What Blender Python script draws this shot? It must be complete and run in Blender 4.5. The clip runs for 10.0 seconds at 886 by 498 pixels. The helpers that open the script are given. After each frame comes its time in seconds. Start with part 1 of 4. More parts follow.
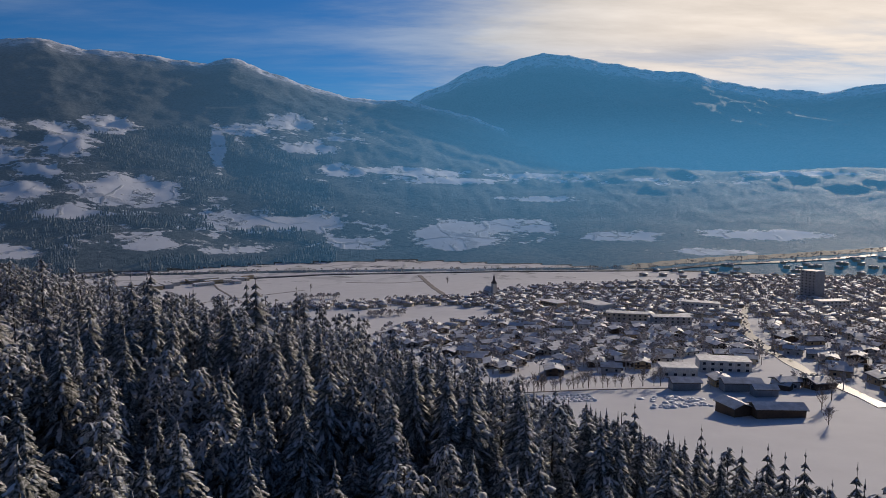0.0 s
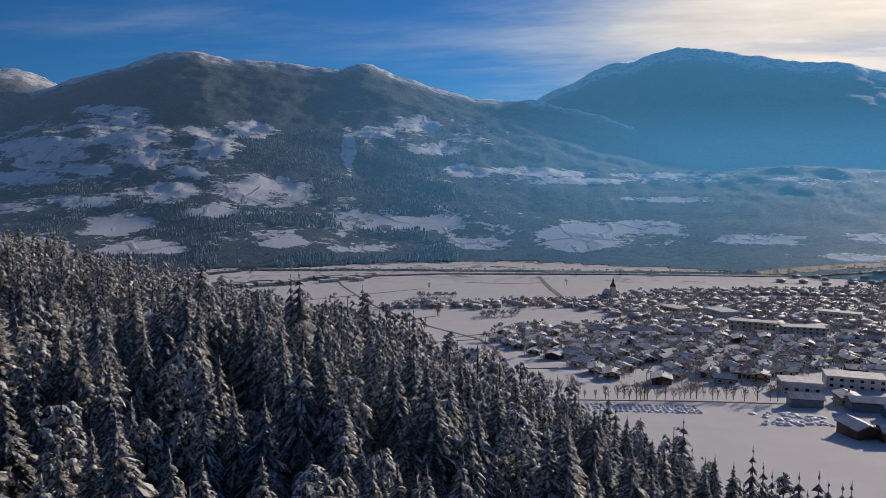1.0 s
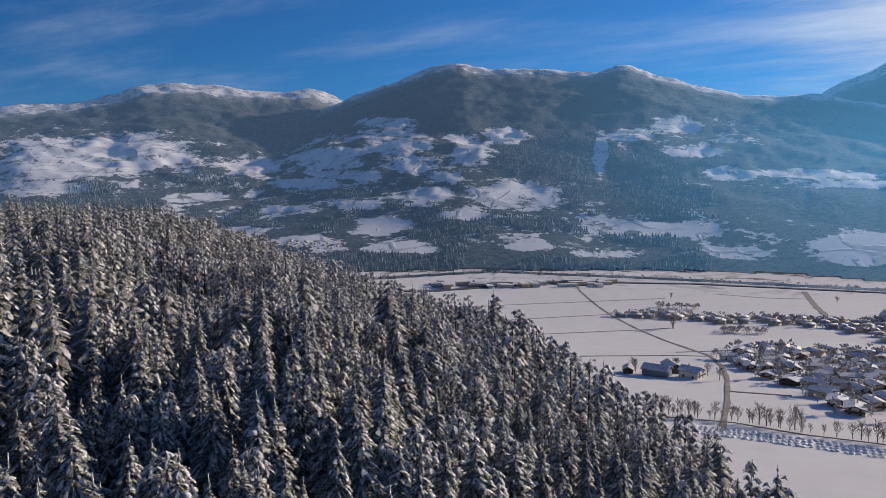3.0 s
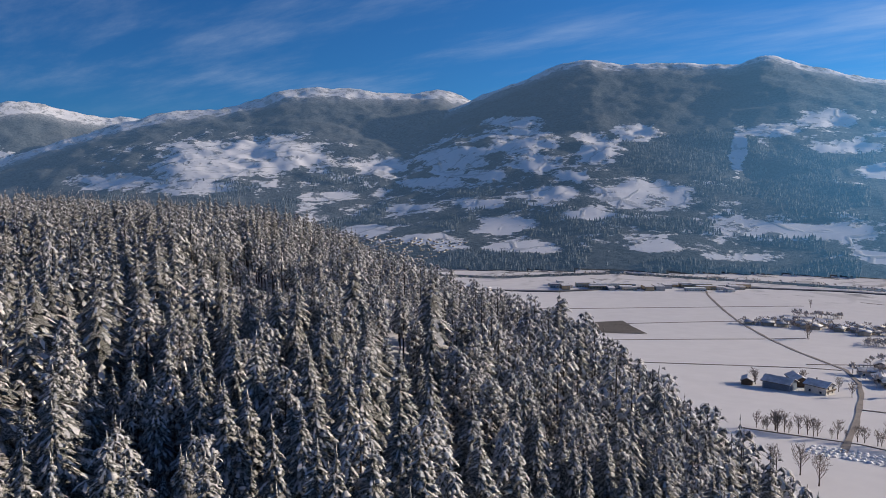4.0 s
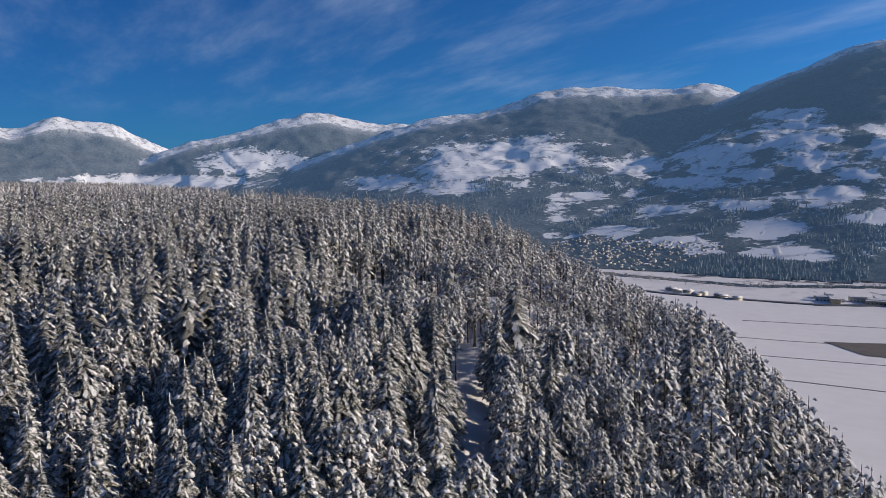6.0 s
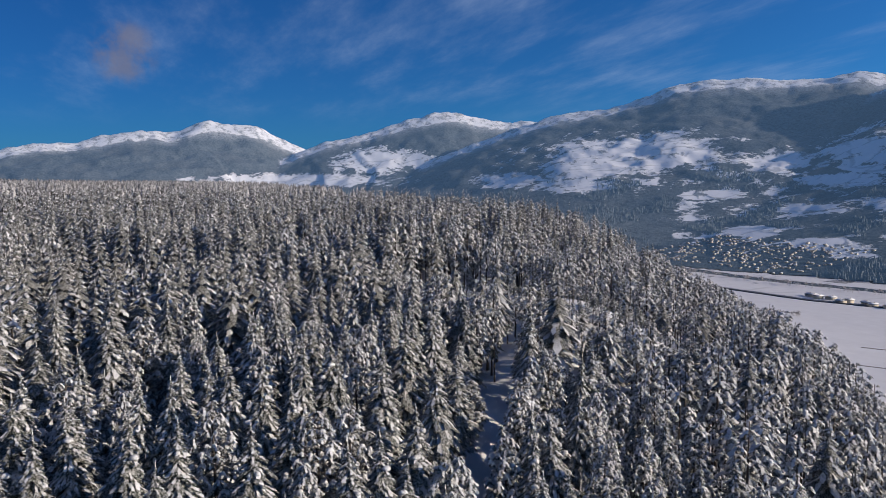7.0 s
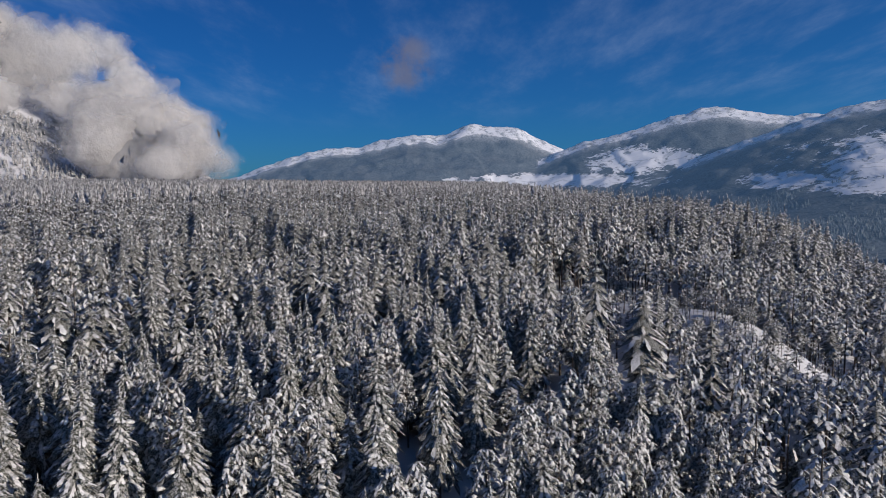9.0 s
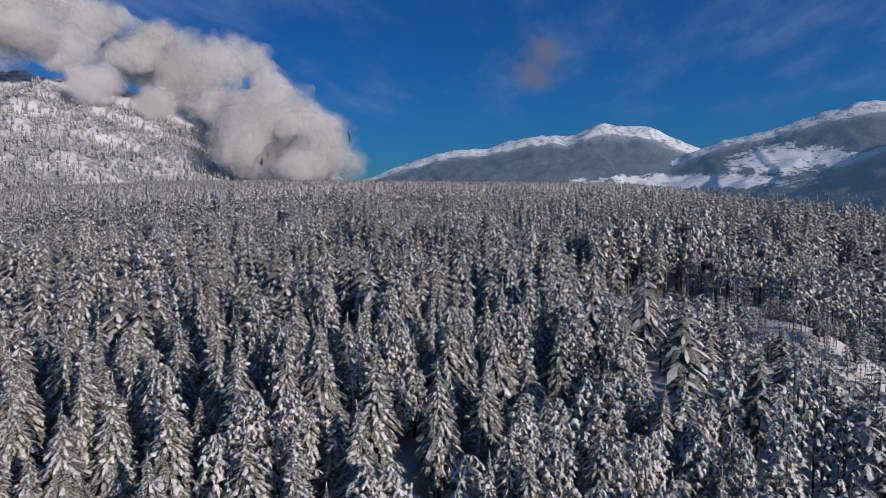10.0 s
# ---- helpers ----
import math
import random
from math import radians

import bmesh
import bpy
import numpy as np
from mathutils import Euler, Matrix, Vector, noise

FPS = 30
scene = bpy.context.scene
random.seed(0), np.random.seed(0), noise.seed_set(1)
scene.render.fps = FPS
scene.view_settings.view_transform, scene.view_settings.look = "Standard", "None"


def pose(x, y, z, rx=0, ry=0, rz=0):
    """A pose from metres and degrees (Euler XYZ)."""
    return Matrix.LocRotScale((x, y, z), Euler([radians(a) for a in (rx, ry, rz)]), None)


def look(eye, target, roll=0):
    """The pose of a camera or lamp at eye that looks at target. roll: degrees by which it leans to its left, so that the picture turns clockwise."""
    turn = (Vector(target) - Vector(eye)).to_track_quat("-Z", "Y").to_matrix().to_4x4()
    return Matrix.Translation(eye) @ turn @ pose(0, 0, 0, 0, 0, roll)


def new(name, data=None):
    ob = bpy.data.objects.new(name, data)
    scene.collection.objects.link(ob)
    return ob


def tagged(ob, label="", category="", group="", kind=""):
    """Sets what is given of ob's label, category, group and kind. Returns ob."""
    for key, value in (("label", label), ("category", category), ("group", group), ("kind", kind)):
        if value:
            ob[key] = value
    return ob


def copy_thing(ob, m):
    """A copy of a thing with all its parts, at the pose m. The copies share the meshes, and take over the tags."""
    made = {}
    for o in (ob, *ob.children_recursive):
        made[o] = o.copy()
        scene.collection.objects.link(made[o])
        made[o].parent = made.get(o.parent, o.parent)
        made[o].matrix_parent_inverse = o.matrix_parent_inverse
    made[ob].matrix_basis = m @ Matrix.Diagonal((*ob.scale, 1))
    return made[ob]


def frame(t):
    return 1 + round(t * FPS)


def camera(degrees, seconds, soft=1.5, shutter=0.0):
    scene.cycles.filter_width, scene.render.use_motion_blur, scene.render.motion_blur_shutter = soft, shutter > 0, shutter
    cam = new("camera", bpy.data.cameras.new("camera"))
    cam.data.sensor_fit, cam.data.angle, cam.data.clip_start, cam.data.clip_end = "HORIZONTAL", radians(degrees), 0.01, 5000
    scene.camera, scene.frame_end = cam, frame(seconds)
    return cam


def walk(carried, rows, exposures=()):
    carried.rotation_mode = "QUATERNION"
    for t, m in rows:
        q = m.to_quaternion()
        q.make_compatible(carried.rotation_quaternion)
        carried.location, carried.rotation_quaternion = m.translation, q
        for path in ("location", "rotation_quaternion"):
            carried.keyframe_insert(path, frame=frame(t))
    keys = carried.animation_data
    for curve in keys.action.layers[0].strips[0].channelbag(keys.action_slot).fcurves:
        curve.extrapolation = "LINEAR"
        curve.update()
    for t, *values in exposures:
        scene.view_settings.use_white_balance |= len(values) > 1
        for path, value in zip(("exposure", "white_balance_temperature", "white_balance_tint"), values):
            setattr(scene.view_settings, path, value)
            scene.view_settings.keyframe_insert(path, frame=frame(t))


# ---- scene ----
cam = camera(64.7, 10.0, soft=0.85)
METRES, EYE, TILT, LEAN, TURN = 130.0, 130.0, -5.3, 0.0, 0.0
ROWS = [
    (0.0, -0.0526, -0.0066, 0.0006, -5.15, 0.0, 0.42),
    (0.5, 0.0, 0.0, 0.0, -0.0, 0.0, -0.0),
    (1.0, 0.0524, 0.0075, -0.0004, 5.24, 0.04, -0.41),
    (1.5, 0.1034, 0.0197, -0.0003, 10.46, 0.11, -0.87),
    (2.0, 0.1533, 0.0361, 0.0006, 15.6, 0.07, -1.33),
    (2.5, 0.2012, 0.057, 0.0021, 20.82, 0.05, -1.75),
    (4.0, 0.3336, 0.1415, 0.0084, 36.5, -0.61, -2.98),
    (4.5, 0.3727, 0.1774, 0.011, 41.7, -0.96, -3.37),
    (5.0, 0.4082, 0.2168, 0.0138, 46.91, -1.33, -3.72),
    (5.5, 0.4402, 0.2594, 0.0172, 52.15, -1.58, -4.04),
    (7.0, 0.5074, 0.4026, 0.0287, 67.83, -2.92, -4.73),
    (7.5, 0.5213, 0.4535, 0.0327, 73.15, -3.41, -4.92),
    (8.0, 0.5304, 0.5051, 0.0367, 78.44, -3.87, -5.08),
    (8.5, 0.5348, 0.5568, 0.0406, 83.68, -4.3, -5.2),
    (9.0, 0.5343, 0.609, 0.0454, 88.99, -4.78, -5.26),
    (9.5, 0.5289, 0.6607, 0.0494, 94.26, -5.25, -5.28),
    (10.0, 0.5191, 0.7115, 0.0535, 99.53, -5.67, -5.28),
]
walk(cam, [(t, pose(0, 0, EYE, TILT, LEAN, TURN) @ pose(METRES * x, METRES * y, METRES * z, 90 + pitch, roll, yaw)) for t, x, y, z, yaw, pitch, roll in ROWS],
     exposures=[(0.0, -0.5, 6750, 10), (2.5, 0.0, 6850, 10), (4.5, 0.15, 6700, 10), (7.5, 0.08, 6250, 10), (10.0, -0.22, 6050, 10)])

# ---- light: low winter sun behind thin cloud, blue sky ----
SUN_AZ, SUN_EL = 40.0, 17.0          # degrees clockwise from +y, degrees up
sun_way = Vector((math.cos(radians(SUN_EL)) * math.sin(radians(SUN_AZ)), math.cos(radians(SUN_EL)) * math.cos(radians(SUN_AZ)), math.sin(radians(SUN_EL))))
sun_data = bpy.data.lights.new("sun", "SUN")
sun_data.energy, sun_data.angle, sun_data.color = 4.8, radians(0.6), (1.0, 0.87, 0.735)
sun = new("sun", sun_data)
sun.matrix_world = look(sun_way * 1000, (0, 0, 0))


class Nodes:
    """A short hand for node trees."""

    def __init__(self, tree):
        self.tree = tree
        tree.nodes.clear()

    def add(self, kind, values=(), **settings):
        n = self.tree.nodes.new(kind)
        for key, v in settings.items():
            setattr(n, key, v)
        for key, v in dict(values).items():
            self.put(n.inputs[key], v)
        return n

    def put(self, socket, v):
        if isinstance(v, bpy.types.NodeSocket):
            self.tree.links.new(v, socket)
        else:
            socket.default_value = v

    def math(self, op, a, b=0.0, clamp=False):
        n = self.add("ShaderNodeMath", {0: a, 1: b}, operation=op, use_clamp=clamp)
        return n.outputs[0]

    def mix(self, fac, a, b):
        n = self.add("ShaderNodeMix", data_type="RGBA")
        self.put(n.inputs[0], fac)
        self.put(n.inputs[6], a if isinstance(a, bpy.types.NodeSocket) else (*a, 1))
        self.put(n.inputs[7], b if isinstance(b, bpy.types.NodeSocket) else (*b, 1))
        return n.outputs[2]

    def noise(self, vector, scale, detail=4, rough=0.55):
        n = self.add("ShaderNodeTexNoise", {"Scale": scale, "Detail": detail, "Roughness": rough})
        if vector is not None:
            self.put(n.inputs["Vector"], vector)
        return n.outputs["Fac"]

    def ramp(self, v, lo, hi):
        n = self.add("ShaderNodeMapRange", {0: v, 1: lo, 2: hi, 3: 0.0, 4: 1.0}, interpolation_type="SMOOTHSTEP")
        return n.outputs[0]

    def scaled(self, vector, s, turn=(0, 0, 0)):
        return self.add("ShaderNodeMapping", {"Vector": vector, "Scale": s, "Rotation": turn}).outputs[0]

    def dot(self, a, b):
        n = self.add("ShaderNodeVectorMath", {0: a, 1: b}, operation="DOT_PRODUCT")
        return n.outputs["Value"]


def sky_way(az_left, el):
    a, e = radians(az_left), radians(el)
    return (-math.sin(a) * math.cos(e), math.cos(a) * math.cos(e), math.sin(e))


world = bpy.data.worlds.new("winter_sky")
world.use_nodes = True
scene.world = world
w = Nodes(world.node_tree)
sky = w.add("ShaderNodeTexSky", sky_type="NISHITA", sun_disc=False, sun_elevation=radians(SUN_EL), sun_rotation=radians(SUN_AZ),
            air_density=1.0, dust_density=0.3, ozone_density=2.5, altitude=700)
coord = w.add("ShaderNodeTexCoord").outputs["Generated"]
apart = w.add("ShaderNodeSeparateXYZ", {0: coord})
up = apart.outputs[2]
height = w.math("ADD", w.math("MAXIMUM", up, 0.0), 0.10)
plane = w.add("ShaderNodeCombineXYZ", {0: w.math("DIVIDE", apart.outputs[0], height), 1: w.math("DIVIDE", apart.outputs[1], height), 2: 0.0}).outputs[0]
sunward = w.dot(coord, tuple(sun_way))
# high cirrus: streaks, dense towards the sun
streak = w.noise(w.scaled(plane, (0.55, 1.5, 1), (0, 0, 0.9)), 1.1, 8, 0.62)
soft_cloud = w.noise(w.scaled(plane, (0.5, 0.8, 1), (0, 0, 0.7)), 0.9, 6, 0.6)
near_sun = w.math("MULTIPLY", w.ramp(sunward, 0.66, 0.97), w.math("SUBTRACT", 1.0, w.math("MULTIPLY", w.ramp(up, 0.32, 0.6), 0.8)))
veil = w.math("MULTIPLY", w.ramp(w.math("ADD", streak, w.math("MULTIPLY", near_sun, 0.26)), 0.42, 0.80), w.ramp(up, 0.07, 0.16))
veil = w.math("MULTIPLY", veil, w.math("ADD", w.math("MULTIPLY", near_sun, 0.80), 0.20))
sheet = w.math("MULTIPLY", w.ramp(w.math("ADD", soft_cloud, w.math("MULTIPLY", near_sun, 0.5)), 0.62, 0.92), w.ramp(up, 0.10, 0.20))
cover = w.math("MAXIMUM", veil, sheet)
glow = w.ramp(sunward, 0.80, 0.995)
cloud_colour = w.mix(glow, (9.6, 10.8, 12.6), (21.0, 19.0, 17.4))
# deeper blue away from the sun
blue = w.add("ShaderNodeMix", data_type="RGBA", blend_type="MULTIPLY")
w.put(blue.inputs[0], 1.0)
w.put(blue.inputs[6], sky.outputs[0])
w.put(blue.inputs[7], w.mix(w.ramp(sunward, -0.9, 0.75), (0.11, 0.42, 0.90), (0.30, 0.98, 1.80)))
blue = blue.outputs[2]
shade = w.add("ShaderNodeMapRange", {0: streak, 1: 0.3, 2: 0.7, 3: 0.72, 4: 1.22}).outputs[0]
cloud_colour = w.add("ShaderNodeVectorMath", {0: cloud_colour, 3: shade}, operation="SCALE").outputs[0]
sky_colour = w.mix(cover, blue, cloud_colour)
# a small rosy puff of cloud
puff_vec = sky_way(92.0, 10.0)
puff = w.math("MULTIPLY", w.ramp(w.dot(coord, puff_vec), 0.9988, 0.99985), w.ramp(w.noise(coord, 26, 5), 0.36, 0.66))
sky_colour = w.mix(w.math("MULTIPLY", puff, 0.55), sky_colour, (3.2, 2.7, 2.9))
background = w.add("ShaderNodeBackground", {"Color": sky_colour, "Strength": 0.06})
w.tree.links.new(background.outputs[0], w.add("ShaderNodeOutputWorld").inputs[0])


# ---- materials ----
def material(name):
    m = bpy.data.materials.new(name)
    m.use_nodes = True
    return m, Nodes(m.node_tree)


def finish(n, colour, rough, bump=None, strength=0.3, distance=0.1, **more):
    values = {"Base Color": colour if isinstance(colour, bpy.types.NodeSocket) else (*colour, 1), "Roughness": rough, **more}
    b = n.add("ShaderNodeBsdfPrincipled", values)
    if bump is not None:
        n.put(b.inputs["Normal"], n.add("ShaderNodeBump", {"Height": bump, "Strength": strength, "Distance": distance}).outputs[0])
    n.tree.links.new(b.outputs[0], n.add("ShaderNodeOutputMaterial").inputs[0])
    return b


def position(n):
    return n.add("ShaderNodeNewGeometry").outputs["Position"]


def make_snow_branch():
    m, n = material("snow_on_branches")
    p = position(n)
    a = n.noise(p, 5.0, 4, 0.6)
    b = n.noise(p, 0.35, 3)
    colour = n.mix(n.ramp(a, 0.38, 0.62), (0.34, 0.335, 0.33), (0.64, 0.63, 0.62))
    colour = n.mix(n.ramp(b, 0.40, 0.70), colour, (0.70, 0.69, 0.68))
    finish(n, colour, 0.75, n.noise(p, 7.0, 3), 0.6, 0.08)
    return m


def make_needles():
    m, n = material("spruce_needles")
    p = position(n)
    a = n.noise(p, 6.0, 4, 0.65)
    r = n.add("ShaderNodeObjectInfo").outputs["Random"]
    dark = n.mix(r, (0.018, 0.026, 0.018), (0.034, 0.036, 0.022))
    colour = n.mix(n.ramp(a, 0.41, 0.61), dark, (0.36, 0.352, 0.34))
    finish(n, colour, 0.8, n.noise(p, 14, 3), 0.7, 0.06)
    return m


def make_far_wood():
    m, n = material("frosted_wood")
    p = position(n)
    grain = n.noise(p, 0.45, 4, 0.7)
    colour = n.mix(n.ramp(grain, 0.40, 0.60), (0.13, 0.126, 0.122), (0.54, 0.525, 0.51))
    finish(n, colour, 0.85, grain, 0.8, 0.8)
    return m


def make_bark():
    m, n = material("bark")
    p = position(n)
    colour = n.mix(n.noise(n.scaled(p, (6, 6, 1)), 1.5), (0.035, 0.026, 0.02), (0.12, 0.095, 0.08))
    finish(n, colour, 0.9, n.noise(p, 12), 0.6, 0.03)
    return m


def haze_emission(n, p):
    """Haze of the far distance painted on as emission: blue, brighter below the sun and low over the valley."""
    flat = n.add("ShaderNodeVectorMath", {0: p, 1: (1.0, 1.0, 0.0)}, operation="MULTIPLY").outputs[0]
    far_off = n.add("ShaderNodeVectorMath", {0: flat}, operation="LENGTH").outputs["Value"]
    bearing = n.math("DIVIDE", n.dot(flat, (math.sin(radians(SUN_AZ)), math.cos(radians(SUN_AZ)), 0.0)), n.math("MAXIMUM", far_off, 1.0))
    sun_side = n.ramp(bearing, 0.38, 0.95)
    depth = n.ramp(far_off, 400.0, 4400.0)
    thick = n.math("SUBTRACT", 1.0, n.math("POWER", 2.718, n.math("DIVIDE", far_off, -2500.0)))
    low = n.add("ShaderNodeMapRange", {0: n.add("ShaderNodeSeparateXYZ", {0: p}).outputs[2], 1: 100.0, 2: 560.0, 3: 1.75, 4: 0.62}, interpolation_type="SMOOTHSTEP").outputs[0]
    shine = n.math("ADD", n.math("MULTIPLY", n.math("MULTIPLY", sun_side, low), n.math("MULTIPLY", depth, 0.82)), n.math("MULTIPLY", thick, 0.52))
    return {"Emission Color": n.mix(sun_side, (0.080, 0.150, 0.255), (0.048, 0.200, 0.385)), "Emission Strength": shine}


def make_ground(name="snowy_ground", air=False):
    """Snow, meadows and woods; air: the haze of the far distance is painted on as emission."""
    m, n = material(name)
    p = position(n)
    wood = n.add("ShaderNodeAttribute", attribute_name="woodland").outputs["Fac"]
    high = n.add("ShaderNodeAttribute", attribute_name="high_snow").outputs["Fac"]
    far = n.add("ShaderNodeAttribute", attribute_name="far").outputs["Fac"]
    n1 = n.noise(p, 0.012, 5, 0.6)
    n2 = n.noise(p, 0.06, 4, 0.6)
    n3 = n.noise(p, 0.004, 4, 0.5)
    snow = n.mix(n2, (0.57, 0.56, 0.57), (0.71, 0.70, 0.71))
    # parcels: hedges and field edges on the far meadows
    bent = n.add("ShaderNodeVectorMath", {0: p, 1: n.add("ShaderNodeVectorMath", {0: n.add("ShaderNodeTexNoise", {"Vector": p, "Scale": 0.01, "Detail": 3.0}).outputs["Color"], 3: 60.0}, operation="SCALE").outputs[0]}, operation="ADD").outputs[0]
    edge = n.add("ShaderNodeTexVoronoi", {"Vector": n.scaled(bent, (1, 0.5, 0.9), (0, 0, 0.3)), "Scale": 0.011}, feature="DISTANCE_TO_EDGE").outputs[0]
    hedge = n.math("MULTIPLY", n.math("SUBTRACT", 1.0, n.ramp(edge, 0.015, 0.06)), n.math("MULTIPLY", n.ramp(n1, 0.42, 0.56), 0.45))
    copse = n.ramp(n.noise(p, 0.014, 5, 0.7), 0.56, 0.64)
    hedge = n.math("MULTIPLY", n.math("MAXIMUM", hedge, copse), far)
    # woodland with a ragged edge
    jag = n.math("ADD", n.math("MULTIPLY", n.math("SUBTRACT", n.noise(p, 0.010, 7, 0.68), 0.5), 1.5), n.math("MULTIPLY", n.math("SUBTRACT", n.noise(p, 0.05, 4, 0.6), 0.5), 0.6))
    ragged = n.math("ADD", wood, n.math("MULTIPLY", jag, n.math("ADD", 0.22, n.math("MULTIPLY", n.math("MULTIPLY", wood, n.math("SUBTRACT", 1.0, wood)), 4.4))))
    mask = n.math("MAXIMUM", n.ramp(ragged, 0.40, 0.52), n.math("MULTIPLY", hedge, 0.85))
    tree_grain = n.math("ADD", n.math("MULTIPLY", n.noise(n.scaled(p, (1, 1, 0.5)), 0.085, 5, 0.8), 0.75), n.math("MULTIPLY", n1, 0.25))
    # woods lean blue: some haze is put into their base colour
    woods = n.mix(n.ramp(tree_grain, 0.36, 0.64), (0.016, 0.024, 0.030), (0.075, 0.090, 0.100))
    woods = n.mix(n.math("MULTIPLY", n.ramp(n3, 0.48, 0.66), 0.25), woods, (0.085, 0.078, 0.070))
    frost = n.math("MULTIPLY", high, n.ramp(tree_grain, 0.25, 0.60))
    woods = n.mix(n.math("MULTIPLY", frost, 0.70), woods, (0.46, 0.46, 0.47))
    bare = n.math("MULTIPLY", n.ramp(n.math("ADD", high, n.math("MULTIPLY", n.math("SUBTRACT", n1, 0.5), 1.3)), 0.72, 0.92), n.ramp(n.noise(p, 0.022, 7, 0.75), 0.40, 0.52))
    woods = n.mix(bare, woods, snow)
    colour = n.mix(mask, snow, woods)
    relief = n.math("ADD", n.math("MULTIPLY", tree_grain, n.math("MULTIPLY", mask, far)), n.math("MULTIPLY", n2, 0.012))
    more = {"Specular IOR Level": 0.08}
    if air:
        more |= haze_emission(n, p)
    finish(n, colour, 0.8, relief, 1.0, 5.0, **more)
    return m


SNOW, NEEDLES, BARK, GROUND = make_snow_branch(), make_needles(), make_bark(), make_ground()
FROSTED = make_far_wood()
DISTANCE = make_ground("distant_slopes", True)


def plain(name, colour, rough=0.7, vary=0.25, scale=1.5, bump=0.2, distance=0.03, **more):
    m, n = material(name)
    p = position(n)
    a = n.noise(p, scale, 5, 0.6)
    b = n.noise(p, scale * 0.13, 3)
    tint = n.math("ADD", n.math("MULTIPLY", a, 0.6), n.math("MULTIPLY", b, 0.4))
    lo, hi = [c * (1 - vary) for c in colour], [min(0.9, c * (1 + vary)) for c in colour]
    finish(n, n.mix(n.ramp(tint, 0.3, 0.7), lo, hi), rough, a, bump, distance, **more)
    return m


ROOF_SNOW = plain("roof_snow", (0.60, 0.595, 0.60), 0.7, 0.30, 0.35)
FIELD_SNOW = plain("field_snow", (0.78, 0.78, 0.80), 0.7, 0.08, 0.8)
PLASTER = [plain("plaster_white", (0.62, 0.60, 0.56)), plain("plaster_cream", (0.50, 0.44, 0.34)), plain("plaster_grey", (0.36, 0.36, 0.36)), plain("plaster_ochre", (0.42, 0.32, 0.2))]
TIMBER = plain("dark_timber", (0.09, 0.06, 0.04), 0.75, 0.35, 2.5)
ROOF_DARK = plain("roof_tiles", (0.07, 0.06, 0.06), 0.6, 0.3, 2.0)
GLASS = plain("window_glass", (0.03, 0.035, 0.045), 0.12, 0.2, 0.5, 0.0)
ASPHALT = plain("wet_asphalt", (0.06, 0.06, 0.065), 0.55, 0.3, 0.6)
TRACK = plain("farm_track", (0.22, 0.19, 0.17), 0.8, 0.3, 0.7)
SOIL = plain("bare_field_soil", (0.075, 0.065, 0.06), 0.9, 0.35, 0.3, 0.6, 0.2)
HEDGE = plain("frosted_hedge", (0.11, 0.09, 0.08), 0.85, 0.45, 0.9, 0.6, 0.2)
TWIGS = plain("frosted_twigs", (0.26, 0.225, 0.20), 0.85, 0.35, 2.0)
CLUMP = plain("frosted_branches", (0.42, 0.39, 0.37), 0.9, 0.35, 1.2, 0.5, 0.1)
RIVER = plain("river_water", (0.03, 0.045, 0.055), 0.12, 0.3, 0.05, 0.2)
BLUE_TIN = plain("blue_grey_metal", (0.13, 0.18, 0.24), 0.5, 0.2, 1.0)


# ---- ground ----
def hash01(ix, iy, seed):
    h = (ix.astype(np.int64) * 374761393 + iy.astype(np.int64) * 668265263 + seed * 144665) & 0x7FFFFFFF
    h = ((h ^ (h >> 13)) * 1274126177) & 0x7FFFFFFF
    return ((h ^ (h >> 16)) & 0xFFFF) / 65535.0


def value_noise(x, y, seed=0):
    ix, iy = np.floor(x), np.floor(y)
    fx, fy = x - ix, y - iy
    fx, fy = fx * fx * (3 - 2 * fx), fy * fy * (3 - 2 * fy)
    a, b = hash01(ix, iy, seed), hash01(ix + 1, iy, seed)
    c, d = hash01(ix, iy + 1, seed), hash01(ix + 1, iy + 1, seed)
    return (a + (b - a) * fx) * (1 - fy) + (c + (d - c) * fx) * fy


def fractal(x, y, size, octaves=5, seed=0, gain=0.5, ridged=False):
    total, amp, norm = 0.0, 1.0, 0.0
    for o in range(octaves):
        v = value_noise(x / size + o * 17.3, y / size - o * 9.1, seed + o)
        v = 1 - abs(2 * v - 1) if ridged else v
        total, norm = total + amp * v, norm + amp
        amp, size = amp * gain, size * 0.5
    return total / norm - 0.5


def smooth(lo, hi, v):
    k = np.clip((v - lo) / (hi - lo), 0, 1)
    return k * k * (3 - 2 * k)


CX, CY = 0.0, 72.0                     # the middle of the flight's arc
TREE = 18.0                            # usual height of the wood


def floor_height(x, y):
    """The valley floor: a gravel fan that sinks towards the river."""
    z = np.interp(y, [100, 250, 500, 700, 900, 1100, 1400], [46, 34, 12, -5, -16, -23, -28])
    return z + 0.035 * np.clip(x, -300, 300) * np.interp(y, [600, 1100], [1, 0])


